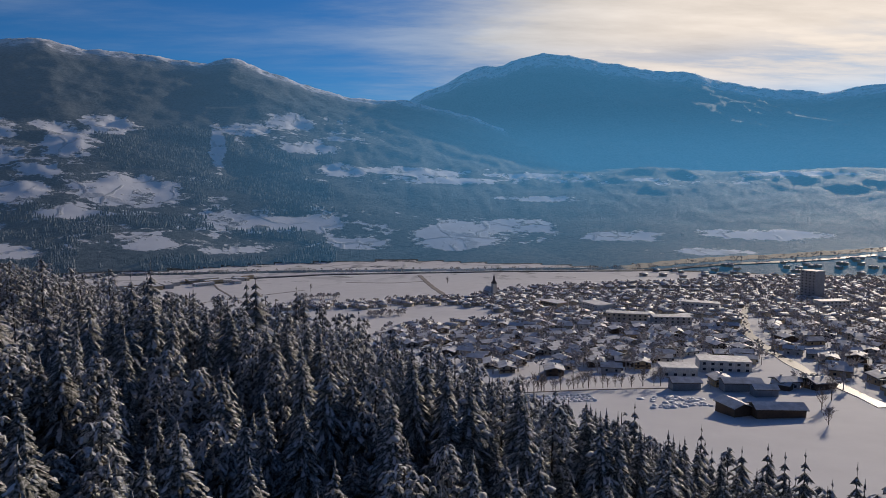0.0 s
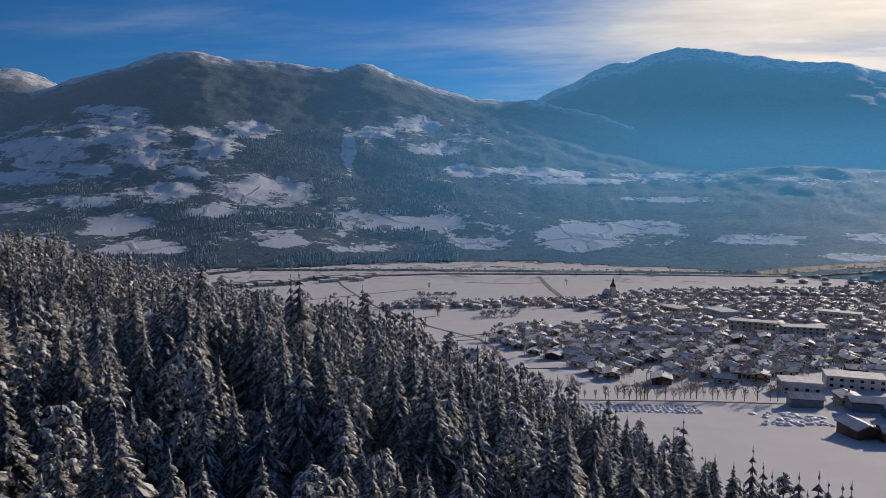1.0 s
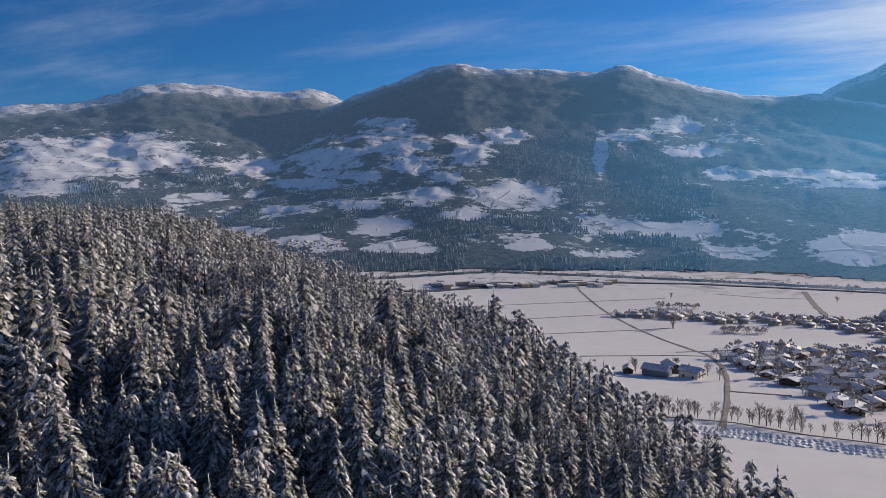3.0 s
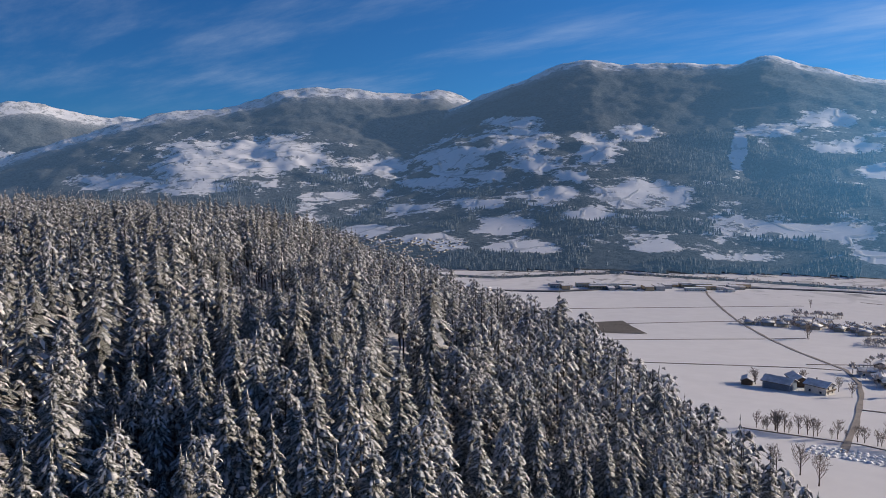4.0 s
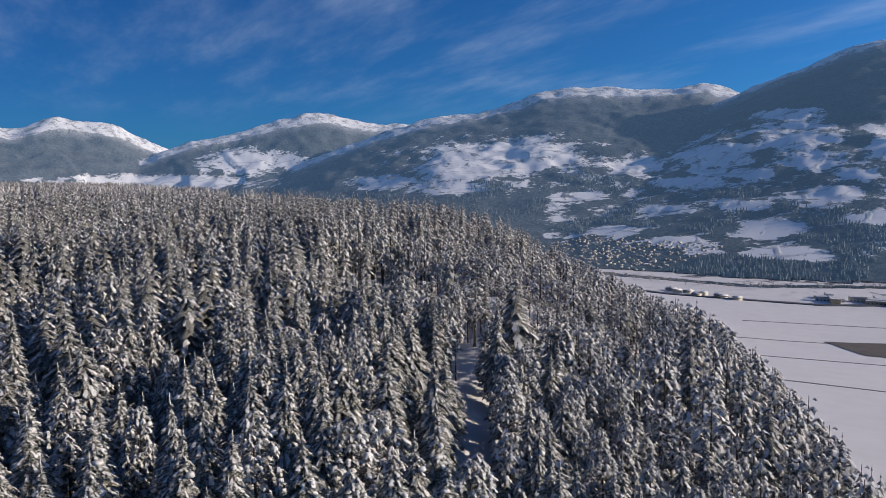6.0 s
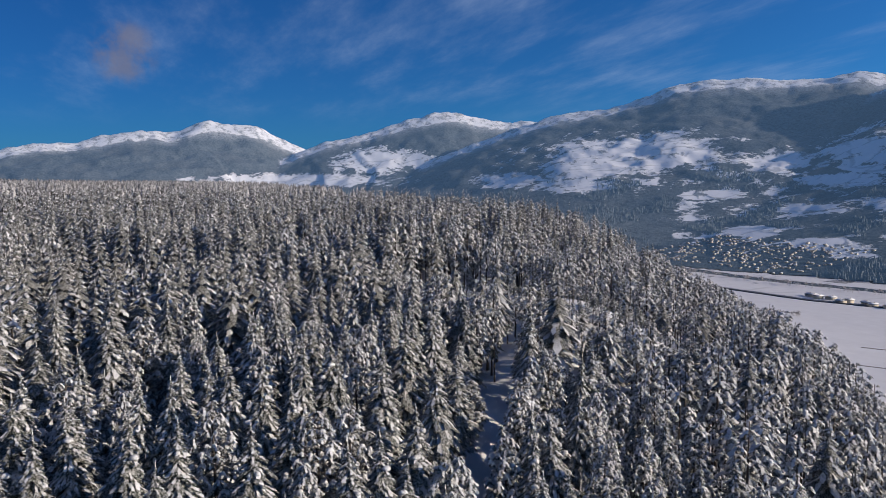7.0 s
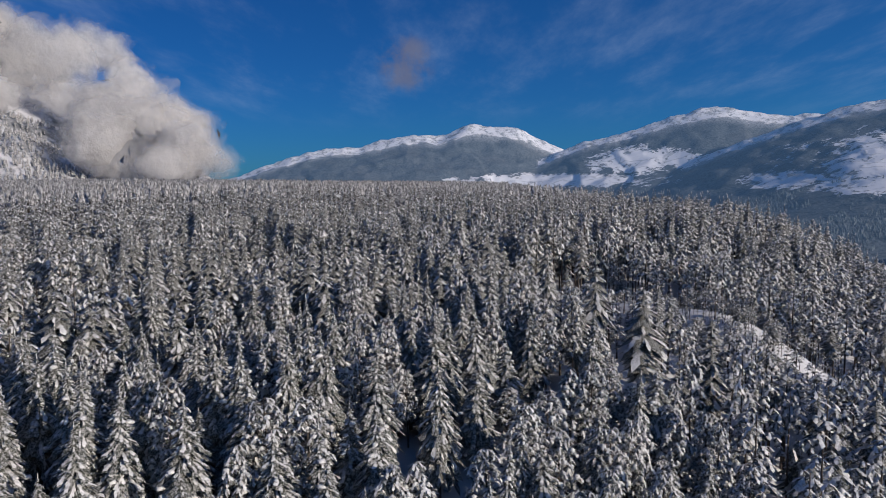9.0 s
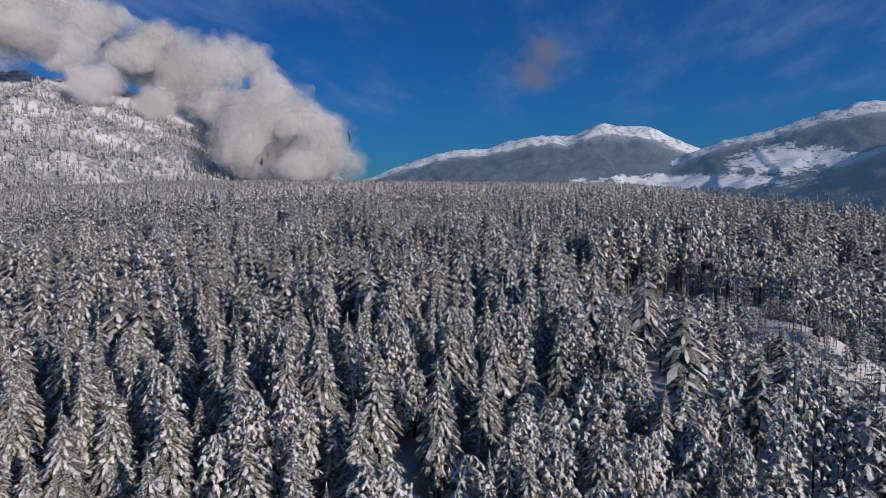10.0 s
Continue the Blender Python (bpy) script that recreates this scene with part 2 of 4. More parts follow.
def canopy(x, y):
    """Height of the tops of the wood on the terrace."""
    s = 0.8 * (x - 10) + 0.6 * (y - 106)
    u = -0.6 * (x - 10) + 0.8 * (y - 106)
    z = np.interp(-s, [-150, -60, -40, -20, -4, 0, 27, 50, 80, 120, 280, 600, 1500], [-150, -79, -58, -38.5, -30, -28.5, -23.5, -18.5, -12.5, -10.5, -6.0, 1.5, 12])
    z = z + 0.05 * np.clip(u, -150, 110)
    # the near shoulder of the terrace, a hollow behind it
    z = z + 8.0 * np.exp(-((s + 33) / 15) ** 2) * smooth(85.0, 35.0, u)
    z = z - 6.5 * np.exp(-((x + 82) ** 2 + (y - 52) ** 2) / 24 ** 2)
    s2 = 0.3 * (np.maximum(x, -150) + 89) + 0.06 * np.clip(-190 - x, 0, 250) + 0.95 * (y - 165)
    z = z - np.where(s2 > 0, 0.012 * s2 ** 2 / (1 + 0.02 * s2), 0)
    return 130 + z


KNOLL = 8.5


def ride(x, y):
    """Along and across the bare ride that runs through the wood before a row of tall pines."""
    return 0.82 * (x + 62) + 0.57 * (y - 134), -0.57 * (x + 62) + 0.82 * (y - 134)


def knoll(x, y):
    """The rise on which the ride lies."""
    a, b = ride(x, y)
    return KNOLL * np.exp(-((a / 30) ** 2 + (b / 10) ** 2))


def stunted(x, y):
    """Young growth beside the ride: the share of the full height."""
    a, b = ride(x, y)
    young_ = np.interp(b, [-34, -26, -4, 5, 8], [1, 0.8, 0.28, 0.25, 0.85])
    return 1 - (1 - young_) * smooth(40.0, 26.0, np.abs(a))


# ridges: distance, foot distance, paleness, then bearing (left of +y) and height over the eye
RIDGES = [
    (4300, 2000, 0.3, [(-180, 300), (-120, 420), (-60, 430), (-45, 500), (-37.6, 520), (-35.6, 510), (-33.9, 494), (-31.7, 510), (-29, 540), (-25.8, 616), (-24.1, 657), (-23.3, 641),
                  (-19.4, 699), (-16.4, 751), (-14.1, 782), (-11.9, 783), (-9.8, 718), (-7.7, 706), (-5, 601), (-3.3, 559), (-2.4, 508), (2, 380), (8, 200), (14, -250)]),
    (2350, 1290, 0.0, [(-180, 20), (-60, 25), (-44, 34), (-36, 42), (-30, 30), (-22, 44), (-15, 34), (-9, 46), (-3, 40), (4, 30), (12, 0), (20, -60), (30, -200)]),
    (3400, 1280, 0.15, [(-60, -40), (-40, 20), (-30, 60), (-20, 110), (-14, 190), (-10, 270), (-7, 330), (-4, 378), (-2.3, 396), (0.1, 401), (2.2, 406), (4.3, 437), (6, 468), (8.2, 515), (10, 550), (11.9, 586), (13.6, 543), (15.5, 553), (17.8, 566),
                   (20.1, 575), (22.4, 583), (24.7, 607), (27.5, 580), (29.3, 543), (32.1, 473), (34.3, 422), (42, 250), (50, 60), (58, -200)]),
    (3700, 1500, 0.3, [(24, 200), (30, 400), (33.8, 462), (35.4, 502), (37.1, 536), (38.2, 513), (41, 512), (43.8, 521), (46.5, 529), (49.3, 518), (52, 442), (54.7, 409), (59.1, 368),
                  (63.3, 282), (67.3, 180), (72.9, 29), (78, -120), (84, -300)]),
    (4300, 2600, 0.3, [(52, 200), (60.4, 412), (62.5, 393), (65.2, 437), (67.8, 469), (71.2, 402), (73.7, 342), (77.6, 276), (82.1, 130), (88, -100)]),
    (4600, 2900, 0.32, [(72, 0), (79.3, 255), (81.2, 328), (83, 411), (85.2, 401), (86.7, 428), (89.2, 331), (90.4, 354), (92.1, 341), (94.6, 294), (96.6, 264), (99.3, 245), (101.6, 182),
                  (103.2, 147), (106, 60), (112, -60)]),
    (2400, 620, 0.6, [(100, -160), (108.8, 55), (111.6, 110), (114.7, 190), (117.7, 245), (121, 285), (124.9, 310), (130, 330), (140, 340), (160, 380), (180, 400)]),
]


NEAR_RIDGES = [q for q in RIDGES if q[1] < 1990]
FAR_RIDGES = [q for q in RIDGES if q[1] >= 1990]


def mountains(az, r, x, y, ridges):
    """Height of the mountains, how snowy they are and the height of their ridge, by bearing and distance."""
    z, pale, top = np.full(r.shape, -400.0), np.zeros(r.shape), np.full(r.shape, 600.0)
    warp = 6.0 * fractal(x, y, 1100, 4, 31)
    spur = fractal(x, y, 640, 6, 3, 0.52, True)
    fine = fractal(x, y, 190, 5, 5, 0.6, True)
    for far, foot, paleness, line in ridges:
        rough = {2400: 2.8, 2350: 1.1, 4600: 1.5}.get(far, 1.0)
        a, h = [p[0] for p in line], [p[1] for p in line]
        k0 = np.clip((r - foot) / (far - foot), 0, 1)
        crest = smooth(0.45, 1.0, k0)
        peak = sum(np.interp(az + d, a, h, left=-400, right=-400) for d in (-0.7, -0.35, 0, 0.35, 0.7)) / 5
        peak = peak + 26 * fractal(x, y, 130, 5, 61, 0.6, True) * smooth(0.5, 0.9, k0)
        broad = sum(np.interp(az + warp + d, a, h, left=-400, right=-400) for d in (-13, -9, -5, -2, 2, 5, 9, 13)) / 8
        peak = 130 + peak * crest + np.minimum(broad, peak + 40) * (1 - crest)
        wob = 420 * fractal(x, y, 700, 3, 11)
        k = np.clip((r - foot - wob * (1 - k0)) / (far - foot), 0, 1)
        rise = -30 + (peak + 30) * (0.72 * k + 0.28 * k ** 2.2)
        back = np.clip((r - far) / 600, 0, 1)
        rise = rise - back * (peak + 30) * (0.0 if far == 2350 else 0.5)
        high = np.clip(rise + 30, 0, None)
        rise = rise + rough * spur * 60 * smooth(0.0, 0.45, k) * (1 - smooth(0.72, 0.98, k)) * np.clip(high / 300, 0, 1)
        calm = 1 - 0.4 * smooth(0.75, 0.97, k)
        rise = rise + rough * (fine * 32 * smooth(0.02, 0.3, k) + fractal(x, y, 60, 3, 9) * 10 * smooth(0.0, 0.1, k)) * np.clip(high / 200, 0, 1) * calm
        pick = rise > z
        z, pale, top = np.where(pick, rise, z), np.where(pick, paleness, pale), np.where(pick, peak, top)
    return z, pale, top


def ground_parts(x, y):
    dx, dy = x - CX, y - CY
    r, az = np.hypot(dx, dy), np.degrees(np.arctan2(-dx, dy))
    floor = floor_height(x, y)
    hill = canopy(x, y) + knoll(x, y) - TREE + 2.0 * fractal(x, y, 30, 3, 21)
    m, pale, top = mountains(az, r, x, y, NEAR_RIDGES)
    return floor, hill, m, pale, top, r, az


def ground_height(x, y):
    x, y = np.asarray(x, float), np.asarray(y, float)
    floor, hill, m, *_ = ground_parts(x, y)
    return np.maximum(np.maximum(floor, hill), m)


# meadows on the far slopes: bearing, elevation, half width, half height, in degrees
MEADOWS = [(29.9, 3.9, 2.5, 1.0), (30.8, 5.5, 1.9, 0.4), (35.4, 2.7, 2.8, 0.8), (28.6, 2.1, 2.1, 0.8), (23.9, 3.3, 1.9, 1.0), (20.8, 4.5, 1.9, 0.6),
           (37.2, 0.6, 2.8, 0.4), (41.4, 2.0, 1.9, 0.8), (7.4, 5.0, 1.9, 0.6), (10.8, 4.3, 1.9, 0.4), (6.0, 3.0, 2.1, 0.4), (3.2, 1.1, 2.3, 0.5), (-14, 0.75, 4.5, 0.13), (-33, 0.8, 3.5, 0.13), (-22, 0.4, 2.0, 0.10), (-20, -4.3, 3.2, 0.45), (-31, -3.9, 4.0, 0.35), (-27, -5.5, 4.0, 0.35), (-13, -1.2, 3.0, 0.22)]
MEADOWS += [(-1.8, 1.1, 2.8, 0.3), (-6.9, 0.3, 2.8, 0.2), (-5.4, 1.0, 1.9, 0.2), (20.1, -0.5, 4.2, 1.2), (13.1, 2.8, 0.5, 1.6), (27.7, -0.5, 2.8, 0.7),
            (8.9, -3.2, 5.0, 0.6), (31.4, -3.0, 2.8, 0.7), (30.1, -5.1, 3.2, 0.6), (18.7, -4.9, 1.9, 0.3), (13.0, -5.9, 4.2, 0.6), (1.7, -5.0, 2.4, 0.6)]
MEADOWS += [(-6.4, -4.5, 3.7, 1.2), (-11.1, -3.5, 2.8, 0.5), (51.7, 2.8, 6.0, 1.4), (73.3, 2.3, 2.8, 0.9), (62.3, 0.7, 2.3, 0.6), (57.2, 0.2, 2.8, 0.5),
            (54.9, 1.6, 4.2, 0.7), (69.9, 2.3, 1.2, 0.6), (79.9, 0.7, 6.9, 0.5),
            (38, -4.2, 2.5, 0.45), (43, -3.4, 2.0, 0.45), (33.5, -1.2, 2.2, 0.35), (39, -1.6, 2.2, 0.35), (36, 1.3, 1.6, 0.3), (46, -0.6, 2.4, 0.35), (24, -2.2, 2.2, 0.4), (33, 1.2, 1.8, 0.4), (25.5, 1.0, 1.5, 0.4)]

# farmland where meadows and copses alternate
MIXED = [(40, -2.5, 8, 2.8), (37, 1.2, 6, 1.3), (31, 2.2, 7, 2.3), (20, -1, 6, 1.6), (9, -3.5, 10, 1.6), (28, -4, 7, 2.2), (54, 1.8, 8, 2), (6, 4, 5, 1.2), (-4, 0.6, 8, 0.6), (-8, -4, 6, 1.0), (-22, 0.4, 9, 0.4), (45, 0.5, 5, 1.5)]


def woodland(x, y, z, r, az, on_mountain):
    el = np.degrees(np.arctan2(z - 130, r))
    field = np.zeros(r.shape)
    for a, e, ra, re in MEADOWS:
        d = np.hypot((az - a) / ra, (el - e) / re)
        field = np.maximum(field, 1.2 - 0.6 * d)
    for a, e, ra, re in MIXED:
        d = np.hypot((az - a) / ra, (el - e) / re)
        field = np.maximum(field, np.minimum(0.42, 1.2 - 0.7 * d))
    field = field * smooth(-6.3, -5.1, el)          # a wooded bank along the river
    return np.where(on_mountain, np.clip(1.0 - field, 0, 1), 0.0)


def snow_line(z, tall, pale):
    """How far the open snow of the tops reaches down, by the paleness of the range."""
    start = np.interp(pale, [0.0, 0.15, 0.3, 0.32, 0.9], [0.97, 0.88, 0.82, 0.80, 0.62])
    return np.clip((z - start * tall) / (0.10 * tall), 0, 1)


def sheet_mesh(name, x, y, z, closed, fields, mat, keep=None):
    """A grid of rings as one smooth mesh with named values on its corners."""
    nr, na = x.shape
    i, j = np.meshgrid(np.arange(nr - 1), np.arange(na if closed else na - 1), indexing="ij")
    j2 = (j + 1) % na
    quads = np.stack([i * na + j, i * na + j2, (i + 1) * na + j2, (i + 1) * na + j], -1).reshape(-1, 4)
    if keep is not None:
        quads = quads[keep.ravel()[quads].any(1)]
    me = bpy.data.meshes.new(name)
    me.from_pydata(np.column_stack([x.ravel(), y.ravel(), z.ravel()]).tolist(), [], quads.tolist())
    me.polygons.foreach_set("use_smooth", np.ones(len(me.polygons), bool))
    for key, v in fields.items():
        me.attributes.new(key, "FLOAT", "POINT").data.foreach_set("value", v.ravel().astype(np.float32))
    me.materials.append(mat)
    return me


def build_ground():
    az = np.radians(np.concatenate([np.arange(-46, 142, 0.25), np.arange(142, 314, 1.0)]))
    rings = np.concatenate([[0.05], np.arange(3, 300, 6.0), np.arange(300, 1500, 15.0), np.arange(1500, 3750, 26.0), np.arange(3750, 4890, 100.0)])
    a, r = np.meshgrid(az, rings)
    x, y = CX - np.sin(a) * r, CY + np.cos(a) * r
    floor, hill, m, pale, top, _, deg = ground_parts(x, y)
    z = np.maximum(np.maximum(floor, hill), m)
    slope = m >= z - 0.01
    wood = woodland(x, y, z, r, deg, slope)
    wooded_hill = (hill >= z - 0.01) & (r > 330)
    wood = np.where(wooded_hill, 1.0, wood)
    tall = np.maximum(top, 60)
    high = snow_line(z, tall, pale) * slope * (top > 250)
    high = np.maximum(np.maximum(high, np.where(pale > 0.5, 0.9, pale * 0.5) * slope), 0.75 * wooded_hill)
    me = sheet_mesh("ground", x, y, z, True, {"woodland": wood, "high_snow": high, "far": smooth(900, 1250, r)}, GROUND)
    # across the valley the slopes take the material with haze in its emission
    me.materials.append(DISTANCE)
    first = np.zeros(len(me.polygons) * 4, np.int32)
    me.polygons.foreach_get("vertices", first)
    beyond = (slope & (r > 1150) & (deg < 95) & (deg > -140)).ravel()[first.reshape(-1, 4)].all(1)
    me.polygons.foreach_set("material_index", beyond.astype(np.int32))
    return tagged(new("ground", me), "snow covered valley floor, wooded terrace and mountain slopes", "ground", kind="structure")


def build_backdrop():
    az = np.radians(np.arange(-60, 115, 0.22))
    rings = np.concatenate([np.arange(1950, 3400, 60.0), np.arange(3400, 4885, 28.0)])
    a, r = np.meshgrid(az, rings)
    x, y = CX - np.sin(a) * r, CY + np.cos(a) * r
    deg = np.degrees(a)
    z, pale, top = mountains(deg, r, x, y, FAR_RIDGES)
    wood = woodland(x, y, z, r, deg, z > -1000)
    tall = np.maximum(top, 60)
    high = snow_line(z, tall, pale)
    # the blue haze on these ranges is emission of their own surface
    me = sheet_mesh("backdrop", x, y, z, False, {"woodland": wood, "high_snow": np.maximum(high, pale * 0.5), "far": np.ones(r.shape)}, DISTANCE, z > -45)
    return tagged(new("backdrop", me), "hazy blue mountain ranges far beyond the valley", "mountains", kind="structure")


build_ground()
build_backdrop()


# ---- mesh helpers ----
class Shape:
    """Collects corners and faces, each with a material slot."""

    def __init__(self):
        self.v, self.f, self.m = [], [], []

    def add(self, verts, faces, slot=0):
        k = len(self.v)
        self.v += [tuple(p) for p in verts]
        self.f += [tuple(k + i for i in f) for f in faces]
        self.m += [slot] * len(faces)

    def box(self, lo, hi, slot=0):
        (a, b, c), (d, e, f) = lo, hi
        self.add([(a, b, c), (d, b, c), (d, e, c), (a, e, c), (a, b, f), (d, b, f), (d, e, f), (a, e, f)],
                 [(3, 2, 1, 0), (4, 5, 6, 7), (0, 1, 5, 4), (1, 2, 6, 5), (2, 3, 7, 6), (3, 0, 4, 7)], slot)

    def tube(self, path, radii, sides=6, slot=0):
        rings = []
        for i, p in enumerate(path):
            a, b = Vector(path[max(i - 1, 0)]), Vector(path[min(i + 1, len(path) - 1)])
            q = (b - a).to_track_quat("Z", "Y")
            rings.append([Vector(p) + q @ Vector((radii[i] * math.cos(2 * math.pi * k / sides), radii[i] * math.sin(2 * math.pi * k / sides), 0)) for k in range(sides)])
        faces = [(i * sides + k, i * sides + (k + 1) % sides, (i + 1) * sides + (k + 1) % sides, (i + 1) * sides + k) for i in range(len(path) - 1) for k in range(sides)]
        self.add([p for ring in rings for p in ring], faces, slot)

    def mesh(self, name, materials, smooth_shade=False):
        me = bpy.data.meshes.new(name)
        me.from_pydata(self.v, [], self.f)
        for m in materials:
            me.materials.append(m)
        me.polygons.foreach_set("material_index", np.array(self.m, np.int32))
        if smooth_shade:
            me.polygons.foreach_set("use_smooth", np.ones(len(me.polygons), bool))
        me.update()
        return me

    def arrays(self):
        """Corners, triangles and slots as arrays, for joining many copies."""
        tris, slots = [], []
        for f, m in zip(self.f, self.m):
            for i in range(1, len(f) - 1):
                tris.append((f[0], f[i], f[i + 1]))
                slots.append(m)
        return np.array(self.v), np.array(tris, np.int64), np.array(slots, np.int32)


def joined(name, shapes, places, materials, label, category, smooth_shade=False):
    """ONE object out of many copies. places: (index of shape, x, y, z, scale, height scale, turn)."""
    vs, ts, ms, k = [], [], [], 0
    for index, x, y, z, s, sz, turn in places:
        v, t, m = shapes[int(index)]
        c, d = math.cos(turn) * s, math.sin(turn) * s
        vs.append(np.column_stack([x + c * v[:, 0] - d * v[:, 1], y + d * v[:, 0] + c * v[:, 1], z + sz * v[:, 2]]))
        ts.append(t + k)
        ms.append(m)
        k += len(v)
    v, t, m = np.vstack(vs), np.vstack(ts), np.concatenate(ms)
    me = bpy.data.meshes.new(name)
    me.vertices.add(len(v))
    me.vertices.foreach_set("co", v.astype(np.float32).ravel())
    me.loops.add(len(t) * 3)
    me.loops.foreach_set("vertex_index", t.astype(np.int32).ravel())
    me.polygons.add(len(t))
    me.polygons.foreach_set("loop_start", np.arange(0, len(t) * 3, 3, dtype=np.int32))
    for mat in materials:
        me.materials.append(mat)
    me.polygons.foreach_set("material_index", m)
    if smooth_shade:
        me.polygons.foreach_set("use_smooth", np.ones(len(t), bool))
    me.update(calc_edges=True)
    return tagged(new(name, me), label, category, kind="stuff")


def child(name, me, parent, label="", at=None):
    ob = new(name, me)
    ob.parent = parent
    if at is not None:
        ob.matrix_basis = at
    if label:
        tagged(ob, label)
    return ob


# ---- the wood: snow laden spruces and pines ----
def spray(sh, rng, base, way, length, droop, width, lift=0.0, teeth=3, fold=0.45):
    """A drooping branch like a feather: teeth lean forward on both sides of a bowed ridge."""
    wx, wy = math.cos(way), math.sin(way)
    ridge = []
    for i in range(teeth + 2):
        k = i / (teeth + 1)
        sway = 0.05 * length * rng.uniform(-1, 1) * k
        ridge.append((base[0] + wx * length * k - wy * sway, base[1] + wy * length * k + wx * sway, base[2] + lift + length * (0.12 * k - droop * k * k)))
    verts, faces = list(ridge), []
    for i in range(teeth):
        a, b = ridge[i], ridge[i + 2]
        mid = ridge[i + 1]
        k = (i + 1) / (teeth + 1)
        for side in (-1, 1):
            half = width * (0.45 + 1.5 * k * (1.15 - k)) * rng.uniform(0.6, 1.35)
            ahead = length * 0.16 * rng.uniform(0.2, 1.5)
            verts.append((mid[0] + wx * ahead - wy * half * side, mid[1] + wy * ahead + wx * half * side, mid[2] - half * fold * rng.uniform(0.5, 1.6) - ahead * droop * k))
            n = len(verts) - 1
            faces.append((i, i + 1, n) if side > 0 else (i + 1, i, n))
            faces.append((i + 1, i + 2, n) if side > 0 else (i + 2, i + 1, n))
    sh.add(verts, faces)


def skirt(sh, rng, c, radius, drop, points=8, up=0.5):
    """A ragged star of needles round the stem, hanging outwards."""
    verts = [(c[0], c[1], c[2] + up)]
    turn = rng.uniform(0, 6.28)
    for k in range(points * 2):
        a = turn + 3.1416 * k / points
        q = radius * (rng.uniform(0.8, 1.2) if k % 2 else rng.uniform(0.35, 0.6))
        verts.append((c[0] + q * math.cos(a), c[1] + q * math.sin(a), c[2] - drop * q / max(radius, 0.01) + rng.uniform(-0.15, 0.15)))
    n = points * 2
    sh.add(verts, [(0, 1 + k, 1 + (k + 1) % n) for k in range(n)])


def blade(sh, rng, base, way, length, droop, width, lift=0.0):
    """The simplest branch: two leaning faces along a falling ridge."""
    wx, wy = math.cos(way), math.sin(way)
    q = rng.uniform(0.5, 0.75)
    half = width * rng.uniform(0.75, 1.25)
    z0 = base[2] + lift
    mx, my, mz = base[0] + wx * length * q, base[1] + wy * length * q, z0 - length * droop * q * 0.8 - half * 0.5
    sh.add([(base[0], base[1], z0), (mx - wy * half, my + wx * half, mz), (base[0] + wx * length, base[1] + wy * length, z0 - length * droop), (mx + wy * half, my - wx * half, mz)],
           [(0, 2, 1), (0, 3, 2)])


def spruce(seed, height=20.0, radius=2.3, whorls=24, per=9, level=0, snowy=0.8, bottom=0.12):
    """level 0: feathered branches and cushions; 1: skirts and fewer branches; 2: skirts and blades. Returns trunk, needles and snow shapes."""
    rng = random.Random(seed)
    trunk, dark, snow = Shape(), Shape(), Shape()
    trunk.tube([(0, 0, 0), (0.05, 0, height * 0.5), (0, 0, height * 0.985)], [0.28, 0.18, 0.02], 5 if level < 2 else 3, 0)
    for i in range(whorls):
        k = (i / (whorls - 1)) ** 0.92
        z = height * (bottom + (0.965 - bottom) * k)
        reach = radius * min(1.0, (1 - k) / 0.60) ** 0.88 * (1.0 if k > 0.15 else 0.75 + k * 1.7) * rng.uniform(0.86, 1.1) + 0.14
        if level or i % 2 == 0:
            skirt(dark, rng, (0, 0, z), reach * (0.80 if level == 0 else 0.95), reach * (0.62 if level == 0 else 0.72), (7, 6, 4)[level])
        count = max(4, round(per * (0.45 + 0.55 * (1 - k) ** 0.7)))
        turn = rng.uniform(0, 6.28)
        for j in range(count):
            way = turn + 6.283 * (j + rng.uniform(-0.35, 0.35)) / count
            length = reach * rng.uniform(0.7, 1.15)
            droop = rng.uniform(0.60, 1.05) * (0.70 + 0.45 * (1 - k))
            zz = z + rng.uniform(-0.35, 0.35)
            base = (0, 0, zz)
            if level == 2:
                blade(snow, rng, base, way, length, droop * 0.9, 0.16 + 0.17 * length, 0.12)
                continue
            if level == 0:
                spray(dark, rng, base, way, length * 1.04, droop, 0.10 + 0.15 * length, -0.05, 3, 0.8)
            if rng.random() < snowy:
                spray(snow, rng, base, way, length * rng.uniform(0.86, 1.0), droop, (0.06 + 0.085 * length) * (1.0 if level == 0 else 1.35), 0.08, 3 if level == 0 else 2, 0.7)
                if level == 0 and k < 0.9 and rng.random() < 0.07:
                    q = rng.uniform(0.5, 0.95)
                    d = length * q
                    lump(snow, rng, (math.cos(way) * d, math.sin(way) * d, zz + length * (0.12 * q - droop * q * q) + 0.03), rng.uniform(0.18, 0.42), 0.22, 0, 5, 0.6)
    top = Vector((0, 0, height))
    snow.tube([top - Vector((0, 0, 0.9)), top + Vector((0, 0, 0.1))], [0.07, 0.015], 4, 0)
    return trunk, dark, snow


